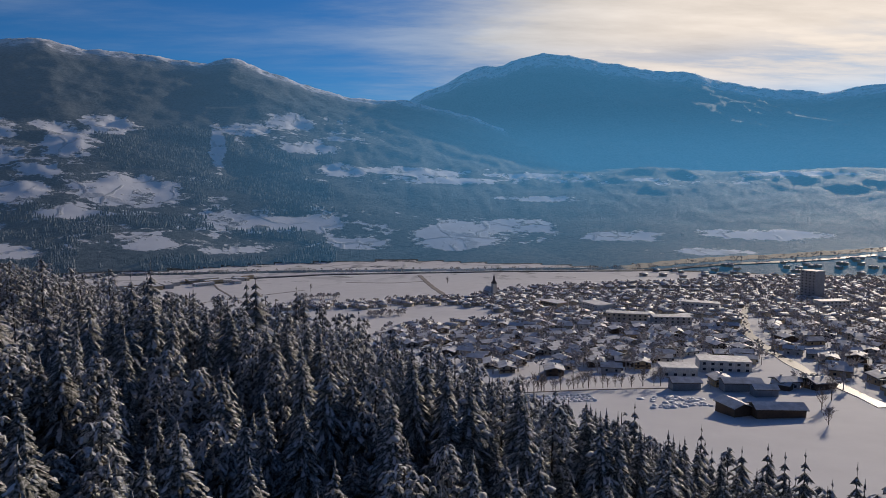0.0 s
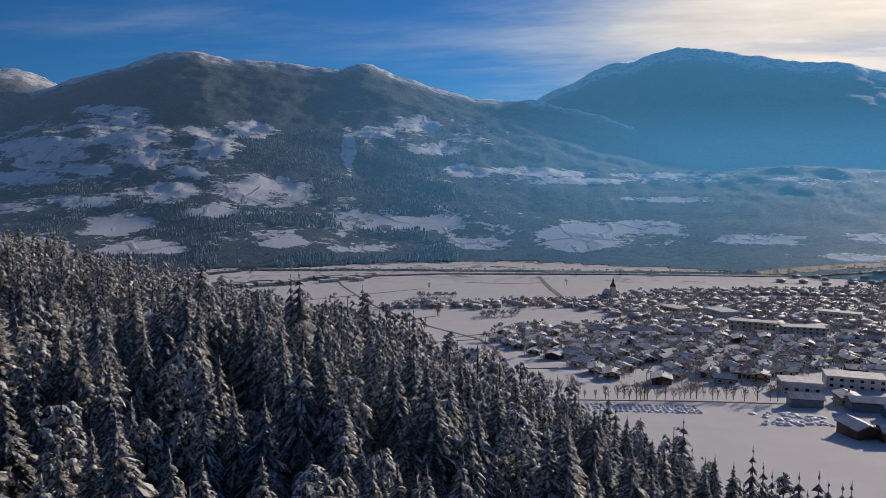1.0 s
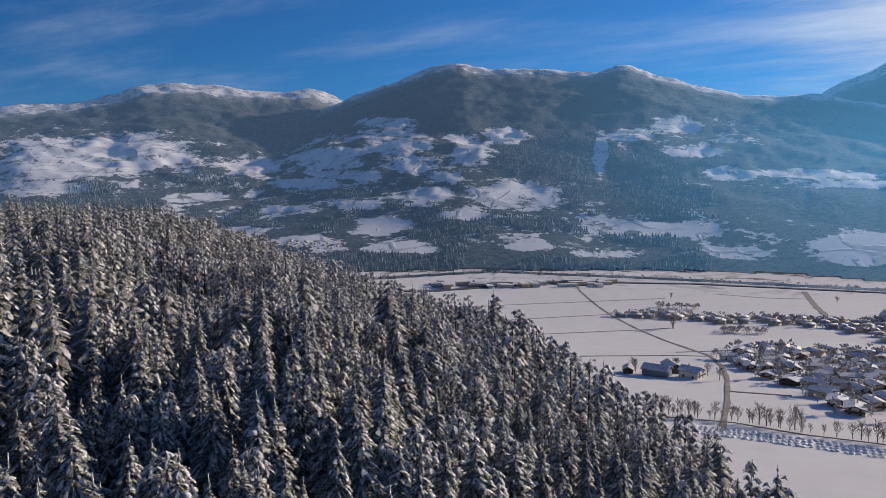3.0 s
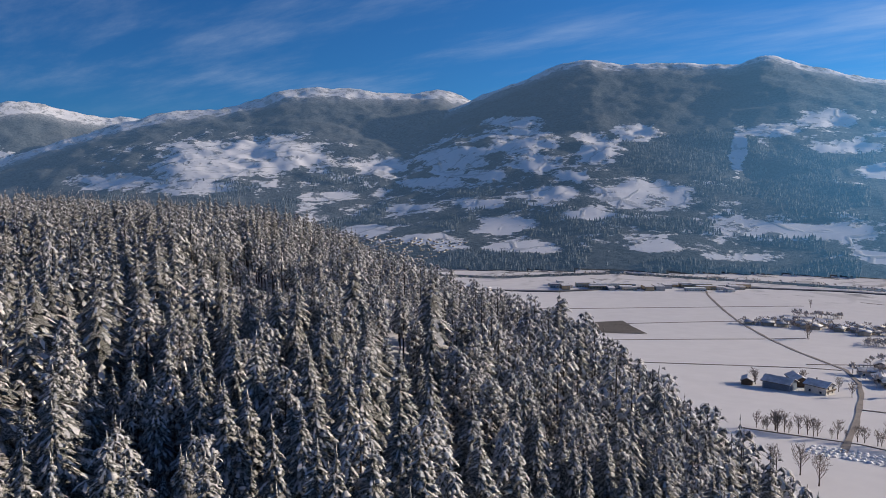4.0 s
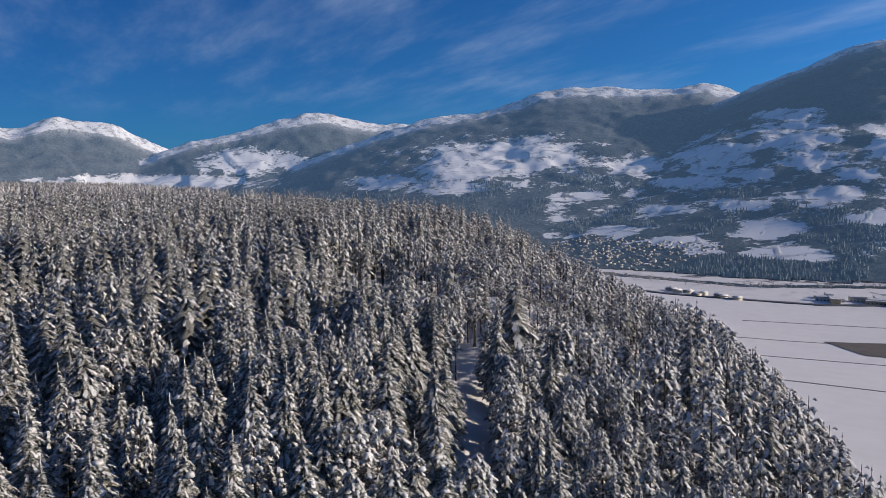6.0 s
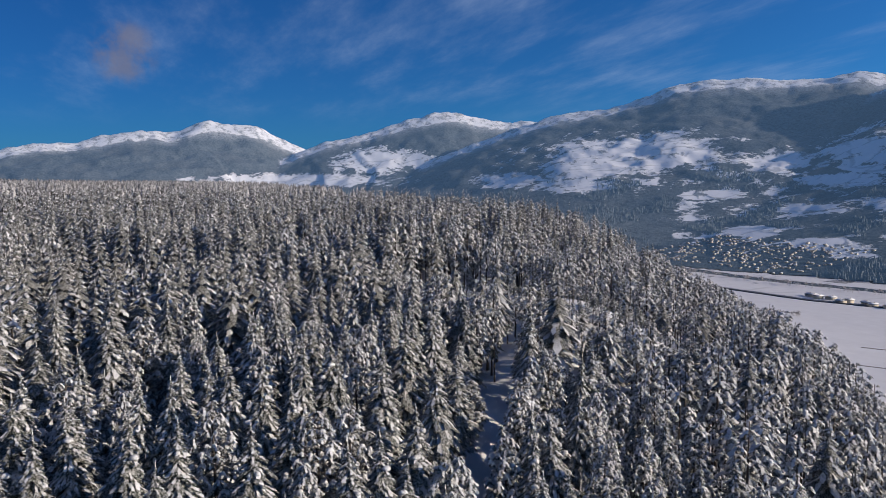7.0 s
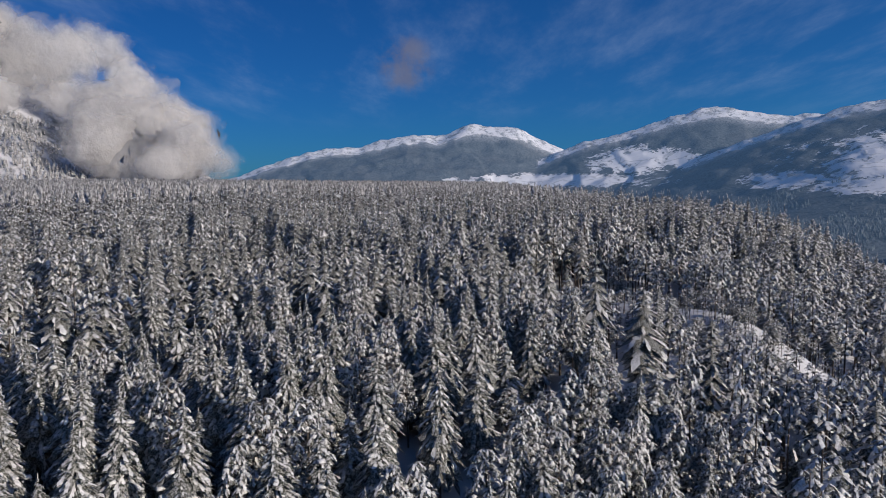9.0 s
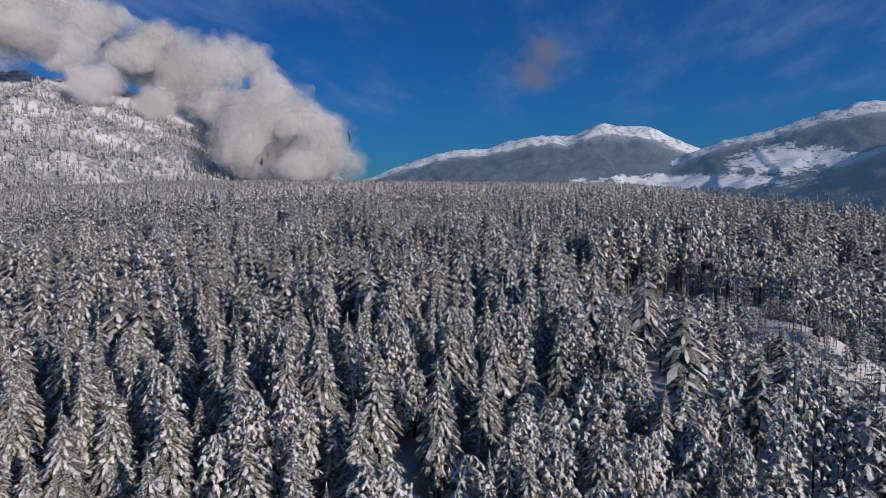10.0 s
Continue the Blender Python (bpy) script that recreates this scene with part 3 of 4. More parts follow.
def lump(sh, rng, c, rx, rz, slot, sides=6, flat=0.25):
    """A rounded cushion of snow or needles."""
    verts = [(c[0], c[1], c[2] + rz)]
    for zz, rr in ((0.55, 0.72), (-flat, 1.0)):
        for k in range(sides):
            a = 6.283 * (k + rng.uniform(-0.2, 0.2)) / sides
            q = rx * rr * rng.uniform(0.75, 1.25)
            verts.append((c[0] + q * math.cos(a), c[1] + q * math.sin(a), c[2] + rz * (zz + rng.uniform(-0.2, 0.2))))
    faces = [(0, 1 + k, 1 + (k + 1) % sides) for k in range(sides)]
    faces += [(1 + k, 1 + sides + k, 1 + sides + (k + 1) % sides, 1 + (k + 1) % sides) for k in range(sides)]
    faces.append(tuple(1 + sides + k for k in reversed(range(sides))))
    sh.add(verts, faces, slot)


def pine(seed, height=19.0, radius=2.0, tufts=70, level=0, bottom=0.45, cap=1.0):
    """A tall bare stem under a crown of hanging tufts with cushions of snow."""
    rng = random.Random(seed)
    trunk, dark, snow = Shape(), Shape(), Shape()
    bend = rng.uniform(-0.5, 0.5)
    trunk.tube([(0, 0, 0), (bend, bend * 0.5, height * 0.5), (0, 0, height * 0.97)], [0.20, 0.14, 0.04], 5 if level < 2 else 3, 0)
    if level == 0:
        for i in range(8):
            z, a = height * rng.uniform(0.15, bottom), rng.uniform(0, 6.28)
            trunk.tube([(bend * z / height, 0, z), (math.cos(a) * 0.9, math.sin(a) * 0.9, z - 0.2)], [0.03, 0.01], 3, 0)
    for i in range(tufts):
        k = (i + rng.random()) / tufts
        z = height * (bottom + (0.985 - bottom) * k)
        reach = radius * (0.30 + 0.75 * math.sin(math.pi * min(1, 0.20 + 0.74 * k)) ** 0.8) * math.sqrt(rng.uniform(0.06, 1.15)) * (1 - 0.25 * k)
        a = i * 2.4 + rng.uniform(-0.6, 0.6)
        c = (math.cos(a) * reach, math.sin(a) * reach, z - 0.35 * reach)
        size = rng.uniform(0.38, 0.72) * cap * (1.1 - 0.3 * k) * (1.0 if level == 0 else 1.35)
        if level == 0 and i % 2:
            trunk.tube([(0, 0, z), c], [0.045, 0.02], 3, 0)
        skirt(dark, rng, (c[0], c[1], c[2] - 0.08), size * 1.1, size * 1.0, 4 if level == 0 else 3, size * 0.3)
        for t in range(4 if level == 0 else 3):
            w = a + t * (1.57 if level == 0 else 2.1) + rng.uniform(-0.6, 0.6)
            spray(snow, rng, (c[0], c[1], c[2] + 0.08), w, size * rng.uniform(0.9, 1.6), rng.uniform(0.7, 1.4), size * (0.27 if level == 0 else 0.34), 0.03, 2, 0.6)
        if k < 0.9 and rng.random() < (0.6 if level == 0 else 0.3):
            lump(snow, rng, (c[0], c[1], c[2]), size * rng.uniform(0.4, 0.7), size * rng.uniform(0.4, 0.65), 0, 5, 0.9)
    return trunk, dark, snow


def slotted(shapes):
    out = Shape()
    for slot, sh in enumerate(shapes):
        out.add(sh.v, sh.f, slot)
    return out.arrays()


rng = random.Random(5)


def open_ground(x, y):
    """Clearings, and the forest road."""
    a, b = ride(x, y)
    if -30 < a < 34 and abs(b - 1.5 * math.sin(a * 0.1)) < 3.2:
        return True
    along, across = -0.77 * (x + 20) + 0.64 * (y - 96), 0.64 * (x + 20) + 0.77 * (y - 96)
    if -32 < along < 30 and abs(across + 0.8 * math.sin(along * 0.12)) < 2.3:
        return True
    return False


def scatter(x0, x1, y0, y1, step, keep):
    """Loosely spaced trees: a turned grid, each point well off its place."""
    out = []
    reach = int(max(x1 - x0, y1 - y0) * 0.75 / step)
    cx, cy, c, s = (x0 + x1) / 2, (y0 + y1) / 2, math.cos(0.57), math.sin(0.57)
    for i in range(-reach, reach + 1):
        for j in range(-reach, reach + 1):
            a, b = step * (i + 0.5 * (j % 2) + rng.uniform(-0.5, 0.5)), step * (j + rng.uniform(-0.5, 0.5))
            x, y = cx + c * a - s * b, cy + s * a + c * b
            if x0 < x < x1 and y0 < y < y1 and keep(x, y) and not open_ground(x, y) and rng.random() < 0.9:
                out.append((x, y))
    return out


def on_hill(x, y):
    return canopy(x, y) - TREE > floor_height(x, y) + 2


def edge_side(x, y):
    return 0.8 * (x - 10) + 0.6 * (y - 106)


def near_disc(x, y):
    return math.hypot(x + 2, y - 73) < 42


trees_near = scatter(-60, 50, 22, 130, 3.95, near_disc)
trees_mid = scatter(-210, 110, -60, 260, 3.95, lambda x, y: not near_disc(x, y) and math.hypot(x + 40, y - 95) < 165 and y > 24 + 0.87 * x and on_hill(x, y))
def in_sight(x, y):
    return 20 < math.degrees(math.atan2(-(x - 60), y - 80)) < 150


trees_far = scatter(-420, 150, -300, 420, 5.0, lambda x, y: math.hypot(x + 40, y - 95) >= 165 and math.hypot(x, y - 72) < 350 and in_sight(x, y) and on_hill(x, y))
trees_behind = scatter(-150, 140, -130, 130, 6.4, lambda x, y: not near_disc(x, y) and y <= 24 + 0.87 * x and canopy(x, y) < 122 and on_hill(x, y))
trees_farthest = scatter(-1300, 150, -900, 420, 7.4, lambda x, y: 350 <= math.hypot(x, y - 72) < 1250 and in_sight(x, y) and on_hill(x, y))

trees_farthest += scatter(-2000, -700, -1500, 420, 13.0, lambda x, y: 1250 <= math.hypot(x, y - 72) < 2050 and 100 < math.degrees(math.atan2(-x, y - 72)) < 146)


def is_pine(x, y, r):
    s = edge_side(x, y)
    along, beyond = ride(x, y)
    if 5 < beyond < 24 and -44 < along < 44:
        return r < 0.92
    if -30 < beyond < 0 and -30 < along < 40:
        return r < 0.75
    u = -0.6 * (x - 10) + 0.8 * (y - 106)
    return r < 0.26 + 0.40 * float(smooth(60.0, 95.0, u)) * float(smooth(-80.0, -60.0, s)) + 0.62 * float(smooth(-45.0, -8.0, s)) * float(smooth(-25.0, 15.0, u))


NEAR_MATS = [BARK, NEEDLES, SNOW]
near_spruces = [spruce(s, 20, (2.4, 2.8, 2.1, 2.6, 2.3)[s], 29, 11, 0, 0.78 + 0.1 * (s % 3), 0.2) for s in range(5)]
near_pines = [pine(40 + s, 19, 1.9 + 0.2 * s, 120, 0, 0.42, 0.88) for s in range(3)]
near_pines.append(pine(47, 17, 2.1, 120, 0, 0.20, 1.05))
near_kinds = []
for kind, made in [("spruce", t) for t in near_spruces] + [("pine_tree", t) for t in near_pines]:
    near_kinds.append((kind, [sh.mesh(n, [m], n != "trunk") for n, sh, m in zip(("trunk", "crown", "snow_load"), made, NEAR_MATS)]))
ground_z = ground_height([p[0] for p in trees_near], [p[1] for p in trees_near])
for (x, y), z in zip(trees_near, ground_z):
    pick = rng.randrange(5, 9) if is_pine(x, y, rng.random()) else rng.randrange(5)
    kind, meshes = near_kinds[pick]
    stand_ = 1 + 0.5 * float(fractal(x, y, 16, 2, 51))
    s, sz = rng.uniform(0.9, 1.35), min(1.0 if edge_side(x, y) < -42 else 0.86, stand_ * rng.choice((rng.uniform(0.85, 1.05), rng.uniform(0.45, 0.8), rng.uniform(0.75, 1.0))))
    ob = new(kind)
    ob.matrix_basis = Matrix.LocRotScale((x, y, z - 0.2), Euler((rng.uniform(-0.05, 0.05), rng.uniform(-0.05, 0.05), rng.uniform(0, 6.28))), (s * (0.45 + 0.55 * sz), s * (0.45 + 0.55 * sz), sz))
    words = "tall spruce with drooping branches loaded with snow" if kind == "spruce" else "slender pine with bare stem and snow cushions on its crown"
    tagged(ob, words, "tree", "trees of the snowy wood")
    for n, me in zip(("trunk", "crown", "snow_load"), meshes):
        part_of = child(n, me, ob)
        if n != "trunk":
            tagged(part_of, kind="stuff")

mid_shapes = [slotted(spruce(60 + s, 20, 2.1 + 0.3 * (s % 3), 11, 6, 1, 0.92, 0.34)) for s in range(6)]
mid_shapes += [slotted(pine(80 + s, 19, 1.7 + 0.15 * s, 26, 1, 0.46, 0.95)) for s in range(4)]


def tree_places(points, spruces, pines, lo, hi):
    z = ground_height([p[0] for p in points], [p[1] for p in points])
    out = []
    for (x, y), h in zip(points, z):
        pick = spruces + rng.randrange(pines) if pines and is_pine(x, y, rng.random()) else rng.randrange(spruces)
        sz = rng.uniform(0.82, 1.12) if rng.random() < 0.6 else rng.uniform(0.45, 0.82)
        sz = min(1.06, sz * (1 + 0.4 * float(fractal(x, y, 16, 2, 51)))) * float(stunted(x, y))
        out.append((pick, x, y, h - 0.3, rng.uniform(lo, hi) * (0.5 + 0.5 * sz), sz, rng.uniform(0, 6.28)))
    return out


joined("spruce_wood", mid_shapes, tree_places(trees_mid, 6, 4, 0.92, 1.42), NEAR_MATS, "dense wood of snow laden spruces and pines on the terrace", "forest", True)
far_shapes = [slotted(spruce(100 + s, 20, 2.2, 5, 5, 2, 1.0, 0.4)) for s in range(5)]
joined("distant_wood", far_shapes, tree_places(trees_far + trees_behind, 5, 0, 1.0, 1.5), NEAR_MATS, "frosted wood stretching away over the plateau", "forest", True)

young = []
for i in range(620):
    a, b = rng.gauss(0, 17), rng.choice((rng.gauss(-7, 4), rng.gauss(5, 1.5)))
    if abs(b - 1.5 * math.sin(a * 0.1)) > 1.6 or rng.random() < 0.3:
        young.append((-62 + 0.82 * a - 0.57 * b, 134 + 0.57 * a + 0.82 * b))
young_z = ground_height([p[0] for p in young], [p[1] for p in young])
joined("young_spruces", far_shapes, [(rng.randrange(5), x, y, h - 0.1, k * 1.2, k, rng.uniform(0, 6.28)) for (x, y), h, k in zip(young, young_z, [rng.uniform(0.06, 0.26) for _ in young])],
       NEAR_MATS, "young snowy spruces scattered over a clearing", "forest", True)


def ragged_cone(seed):
    """A far spruce: two ragged skirts."""
    r = random.Random(seed)
    sh = Shape()
    for k, (z0, z1, rr) in enumerate(((4, 13, 2.3), (9, 19.5, 1.9))):
        n = 7
        ring = [(math.cos(6.283 * q / n + k) * rr * r.uniform(0.6, 1.3), math.sin(6.283 * q / n + k) * rr * r.uniform(0.6, 1.3), z0 + r.uniform(-1.5, 1.5)) for q in range(n)]
        sh.add(ring + [(r.uniform(-0.2, 0.2), r.uniform(-0.2, 0.2), z1)], [(q, (q + 1) % n, n) for q in range(n)])
    return sh.arrays()


joined("farthest_wood", [ragged_cone(120 + s) for s in range(6)], tree_places(trees_farthest, 6, 0, 1.1, 1.6), [FROSTED], "frosted wood reaching to the foot of the mountain", "forest")


# ---- valley floor: roads, fields, hedges ----
def drape(name, line, width, material_, label, category, lift=0.3, kind="structure", step=12.0):
    """A strip laid over the ground along a line of points."""
    pts = []
    for (x0, y0), (x1, y1) in zip(line, line[1:]):
        n = max(1, int(math.hypot(x1 - x0, y1 - y0) / step))
        pts += [(x0 + (x1 - x0) * i / n, y0 + (y1 - y0) * i / n) for i in range(n)]
    pts.append(line[-1])
    left, right = [], []
    for i, (x, y) in enumerate(pts):
        a, b = pts[max(i - 1, 0)], pts[min(i + 1, len(pts) - 1)]
        dx, dy = b[0] - a[0], b[1] - a[1]
        d = math.hypot(dx, dy) or 1
        wob = 1 + 0.2 * math.sin(i * 1.7)
        left.append((x - dy / d * width * 0.5 * wob, y + dx / d * width * 0.5 * wob))
        right.append((x + dy / d * width * 0.5 * wob, y - dx / d * width * 0.5 * wob))
    allp = np.array(left + right)
    z = ground_height(allp[:, 0], allp[:, 1])
    n = len(pts)
    sh = Shape()
    top = [(p[0], p[1], h + lift) for p, h in zip(allp, z)]
    low = [(p[0], p[1], h - 0.5) for p, h in zip(allp, z)]
    faces = [(i + 1, i, n + i, n + i + 1) for i in range(n - 1)]
    faces += [(i, i + 1, 2 * n + i + 1, 2 * n + i) for i in range(n - 1)]
    faces += [(n + i + 1, n + i, 3 * n + i, 3 * n + i + 1) for i in range(n - 1)]
    sh.add(top + low, faces)
    return tagged(new(name, sh.mesh(name, [material_])), label, category, kind=kind)


FARM_ROAD = [(11, 318), (9, 380), (4, 452), (-2, 500), (-15, 552), (-59, 632), (-144, 804), (-200, 935), (-243, 1036), (-275, 1130)]
drape("road", FARM_ROAD, 2.6, TRACK, "narrow cleared farm road across the snowfields", "road")
drape("road", [(60, 1180), (64, 1120), (70, 1000), (78, 905), (110, 850)], 7, TRACK, "cleared lane between snowfields", "road")
drape("road", [(255, 470), (231, 403), (212, 335), (204, 292), (197, 258)], 6, ASPHALT, "wet asphalt road shining between houses", "road")
drape("road", [(255, 470), (300, 560), (380, 700), (430, 900)], 6, ASPHALT, "wet asphalt street through the town", "road")
drape("motorway", [(-1000, 830), (-751, 806), (-595, 836), (-430, 935), (-300, 1130), (-100, 1205), (200, 1225), (900, 1200)], 12, ASPHALT, "dark motorway along the valley", "road", 1.2)
drape("river", [(-1300, 980), (-1000, 950), (-800, 965), (-600, 1030), (-470, 1235), (-178, 1262), (300, 1265), (900, 1245), (1300, 1180)], 34, RIVER, "dark river at the foot of the slopes", "river", 0.4)
# field boundaries: ditches and wire fences half buried in snow
for line in ([(-403, 725), (-260, 870), (-114, 1000)], [(-345, 604), (-240, 715), (-151, 805), (-60, 830)], [(-300, 500), (-195, 597), (-67, 727)],
             [(-190, 450), (-157, 471), (-90, 512), (-36, 543), (-17, 548)], [(8, 413), (38, 415)], [(-40, 560), (60, 640)], [(-60, 1090), (10, 1075), (66, 1095)]):
    drape("field_ditch", line, 1.7, TRACK, "dark ditch dividing two snowfields", "ditch", 0.35)


def ploughed_field():
    corners = [(-287, 679), (-247, 735), (-190, 655), (-228, 632)]
    sh = Shape()
    n = 10
    pts = []
    for i in range(n + 1):
        for j in range(n + 1):
            a, b = i / n, j / n
            x = (corners[0][0] * (1 - a) + corners[1][0] * a) * (1 - b) + (corners[3][0] * (1 - a) + corners[2][0] * a) * b
            y = (corners[0][1] * (1 - a) + corners[1][1] * a) * (1 - b) + (corners[3][1] * (1 - a) + corners[2][1] * a) * b
            pts.append((x, y))
    z = ground_height([p[0] for p in pts], [p[1] for p in pts])
    sh.add([(p[0], p[1], h + 0.5) for p, h in zip(pts, z)], [(i * (n + 1) + j, i * (n + 1) + j + 1, (i + 1) * (n + 1) + j + 1, (i + 1) * (n + 1) + j) for i in range(n) for j in range(n)])
    tagged(new("ploughed_field", sh.mesh("ploughed_field", [SOIL])), "bare brown field free of snow", "field", kind="structure")


ploughed_field()


# ---- bare trees ----
def bare_tree(seed, height=12.0, spread=4.0, limbs=7, fine=4):
    rng = random.Random(seed)
    trunk, crown = Shape(), Shape()
    fork = height * rng.uniform(0.12, 0.2)
    trunk.tube([(0, 0, 0), (rng.uniform(-0.2, 0.2), 0, fork), (0, rng.uniform(-0.3, 0.3), height * 0.8)], [0.30, 0.24, 0.05], 5)
    for i in range(limbs):
        k = i / limbs
        a = i * 2.4 + rng.uniform(-0.4, 0.4)
        z = fork + (height * 0.75 - fork) * k
        out = 0.8 * spread * (1 - 0.55 * k) * rng.uniform(0.8, 1.1)
        end = Vector((math.cos(a) * out, math.sin(a) * out, z + (height - z) * rng.uniform(0.45, 0.85)))
        mid = Vector((math.cos(a) * out * 0.55, math.sin(a) * out * 0.55, z + (end.z - z) * 0.4))
        crown.tube([(0, 0, z), mid, end], [0.12, 0.08, 0.02], 3)
        for j in range(fine):
            q = rng.uniform(0.25, 1.0)
            p = Vector((0, 0, z)).lerp(mid, min(1, q * 2)) if q < 0.5 else mid.lerp(end, q * 2 - 1)
            w = Vector((rng.uniform(-1, 1), rng.uniform(-1, 1), rng.uniform(0.2, 1.2))).normalized()
            e = p + w * rng.uniform(1.0, 2.4) * height / 12
            crown.tube([p, e], [0.055, 0.012], 3)
            for t in range(3):
                p2 = p.lerp(e, rng.uniform(0.3, 1.0))
                w2 = (w + Vector((rng.uniform(-1, 1), rng.uniform(-1, 1), rng.uniform(-0.4, 0.8)))).normalized() * rng.uniform(0.6, 1.3)
                s = w2.cross(Vector((0.3, 0.5, 0.8))).normalized() * 0.08
                crown.add([p2 + s, p2 - s, p2 + w2], [(0, 1, 2)])
    return trunk, crown


bare_kinds = []
for s in range(5):
    tr, cr = bare_tree(200 + s, 9.5 + 0.9 * (s % 3), 3.2 + 0.3 * s, 12, 9)
    bare_kinds.append((tr.mesh("trunk", [BARK]), cr.mesh("crown", [TWIGS])))


def plant_bare(x, y, scale, pick, label, group):
    ob = new("bare_tree")
    ob.matrix_basis = Matrix.LocRotScale((x, y, float(ground_height(x, y)) - 0.1), Euler((0, 0, pick * 1.3 + x)), (scale,) * 3)
    tagged(ob, label, "tree", group)
    child("trunk", bare_kinds[pick][0], ob)
    tagged(child("crown", bare_kinds[pick][1], ob), kind="stuff")


ROW = [(-25, 338), (-10, 339), (17, 342), (41, 333), (70, 326), (93, 329), (130, 322)]
for i in range(72):
    k = i / 71 * (len(ROW) - 1)
    a, f = min(int(k), len(ROW) - 2), k - min(int(k), len(ROW) - 2)
    x, y = ROW[a][0] * (1 - f) + ROW[a + 1][0] * f, ROW[a][1] * (1 - f) + ROW[a + 1][1] * f
    if rng.random() < 0.85:
        plant_bare(x + rng.uniform(-1, 1), y + rng.uniform(-1.5, 1.5), rng.uniform(0.4, 0.95), rng.randrange(5), "bare frosted roadside tree in a row", "bare trees along the lane")
drape("hedge", [(-30, 334), (15, 337), (41, 328), (95, 323), (135, 316)], 1.1, HEDGE, "low brown frosted hedge beneath a row of trees", "hedge", 0.2)
for x, y, s in ((-64, 722, 1.5), (-66, 727, 1.3), (-104, 985, 1.0), (96, 1060, 1.1), (-8, 460, 0.8), (-52, 458, 0.9), (-50, 452, 0.8), (0, 447, 0.9), (-28, 470, 1.0), (160, 240, 0.8), (172, 262, 0.9), (185, 275, 1.0),
                (-40, 266, 0.9), (-34, 271, 0.8), (-27, 274, 0.9), (-21, 271, 1.0), (-5, 274, 1.0), (3, 277, 1.1), (10, 268, 1.0)):
    plant_bare(x, y, s, rng.randrange(5), "bare frosted tree standing in a snowfield", "single bare trees")


# ---- houses ----
def gable(w_, l_, wall_h, rise, wall, eaves=0.9, chimney=True, windows=True, balcony=True):
    """Meshes of an alpine house: walls, roof, snow on it, chimney, windows, balcony. The ridge runs along y."""
    a, b = w_ / 2, l_ / 2
    body = Shape()
    body.add([(-a, -b, -1.5), (a, -b, -1.5), (a, b, -1.5), (-a, b, -1.5), (-a, -b, wall_h), (a, -b, wall_h), (a, b, wall_h), (-a, b, wall_h), (0, -b, wall_h + rise), (0, b, wall_h + rise)],
             [(0, 1, 5, 8, 4), (1, 2, 6, 5), (2, 3, 7, 9, 6), (3, 0, 4, 7)])
    slope = rise / a
    e, f = a + eaves, b + eaves

    def pitched(lo, hi, out):
        sh = Shape()
        ee, ff = e + out, f + out
        z = wall_h + rise
        ze = z - slope * ee
        sh.add([(-ee, -ff, ze + lo), (0, -ff, z + lo), (ee, -ff, ze + lo), (-ee, ff, ze + lo), (0, ff, z + lo), (ee, ff, ze + lo),
                (-ee, -ff, ze + hi), (0, -ff, z + hi), (ee, -ff, ze + hi), (-ee, ff, ze + hi), (0, ff, z + hi), (ee, ff, ze + hi)],
               [(0, 3, 4, 1), (1, 4, 5, 2), (7, 10, 9, 6), (8, 11, 10, 7), (0, 1, 7, 6), (1, 2, 8, 7), (4, 3, 9, 10), (5, 4, 10, 11), (3, 0, 6, 9), (2, 5, 11, 8)])
        return sh
    parts = [("wall", body, wall), ("roof", pitched(0.0, 0.22, 0.0), ROOF_DARK), ("roof_snow", pitched(0.23, 0.55, -0.12), ROOF_SNOW)]
    if chimney:
        sh = Shape()
        sh.box((0.6, b * 0.3, wall_h + rise - 0.9), (1.3, b * 0.3 + 0.7, wall_h + rise + 1.1))
        sh.box((0.5, b * 0.3 - 0.1, wall_h + rise + 1.1), (1.4, b * 0.3 + 0.8, wall_h + rise + 1.3))
        parts.append(("chimney", sh, PLASTER[2]))
    if balcony:
        sh = Shape()
        sh.box((-a - 0.02, -b - 0.9, wall_h * 0.52), (a + 0.02, -b - 0.003, wall_h * 0.52 + 0.15))
        sh.box((-a - 0.02, -b - 0.9, wall_h * 0.52 + 0.15), (a + 0.02, -b - 0.8, wall_h * 0.52 + 1.0))
        parts.append(("balcony", sh, TIMBER))
    if windows:
        for side in (-1, 1):
            for zz in (0.9, wall_h * 0.52 + 0.9):
                for px in (-0.5, 0.5):
                    sh = Shape()
                    sh.box((px * a - 0.6, side * (b + 0.03) - 0.03, zz), (px * a + 0.6, side * (b + 0.03) + 0.03, zz + 1.2))
                    parts.append(("window", sh, GLASS))
        for side in (-1, 1):
            for py in (-0.5, 0.5):
                sh = Shape()
                sh.box((side * (a + 0.03) - 0.03, py * b - 0.6, 1.0), (side * (a + 0.03) + 0.03, py * b + 0.6, 2.2))
                parts.append(("window", sh, GLASS))
    return parts


def house_thing(parts, name="house"):
    ob = new(name)
    roof = None
    for n, sh, m in parts:
        made = child(n, sh.mesh(n, [m]), roof if n == "roof_snow" and roof else ob)
        if n == "roof":
            roof = made
    return ob


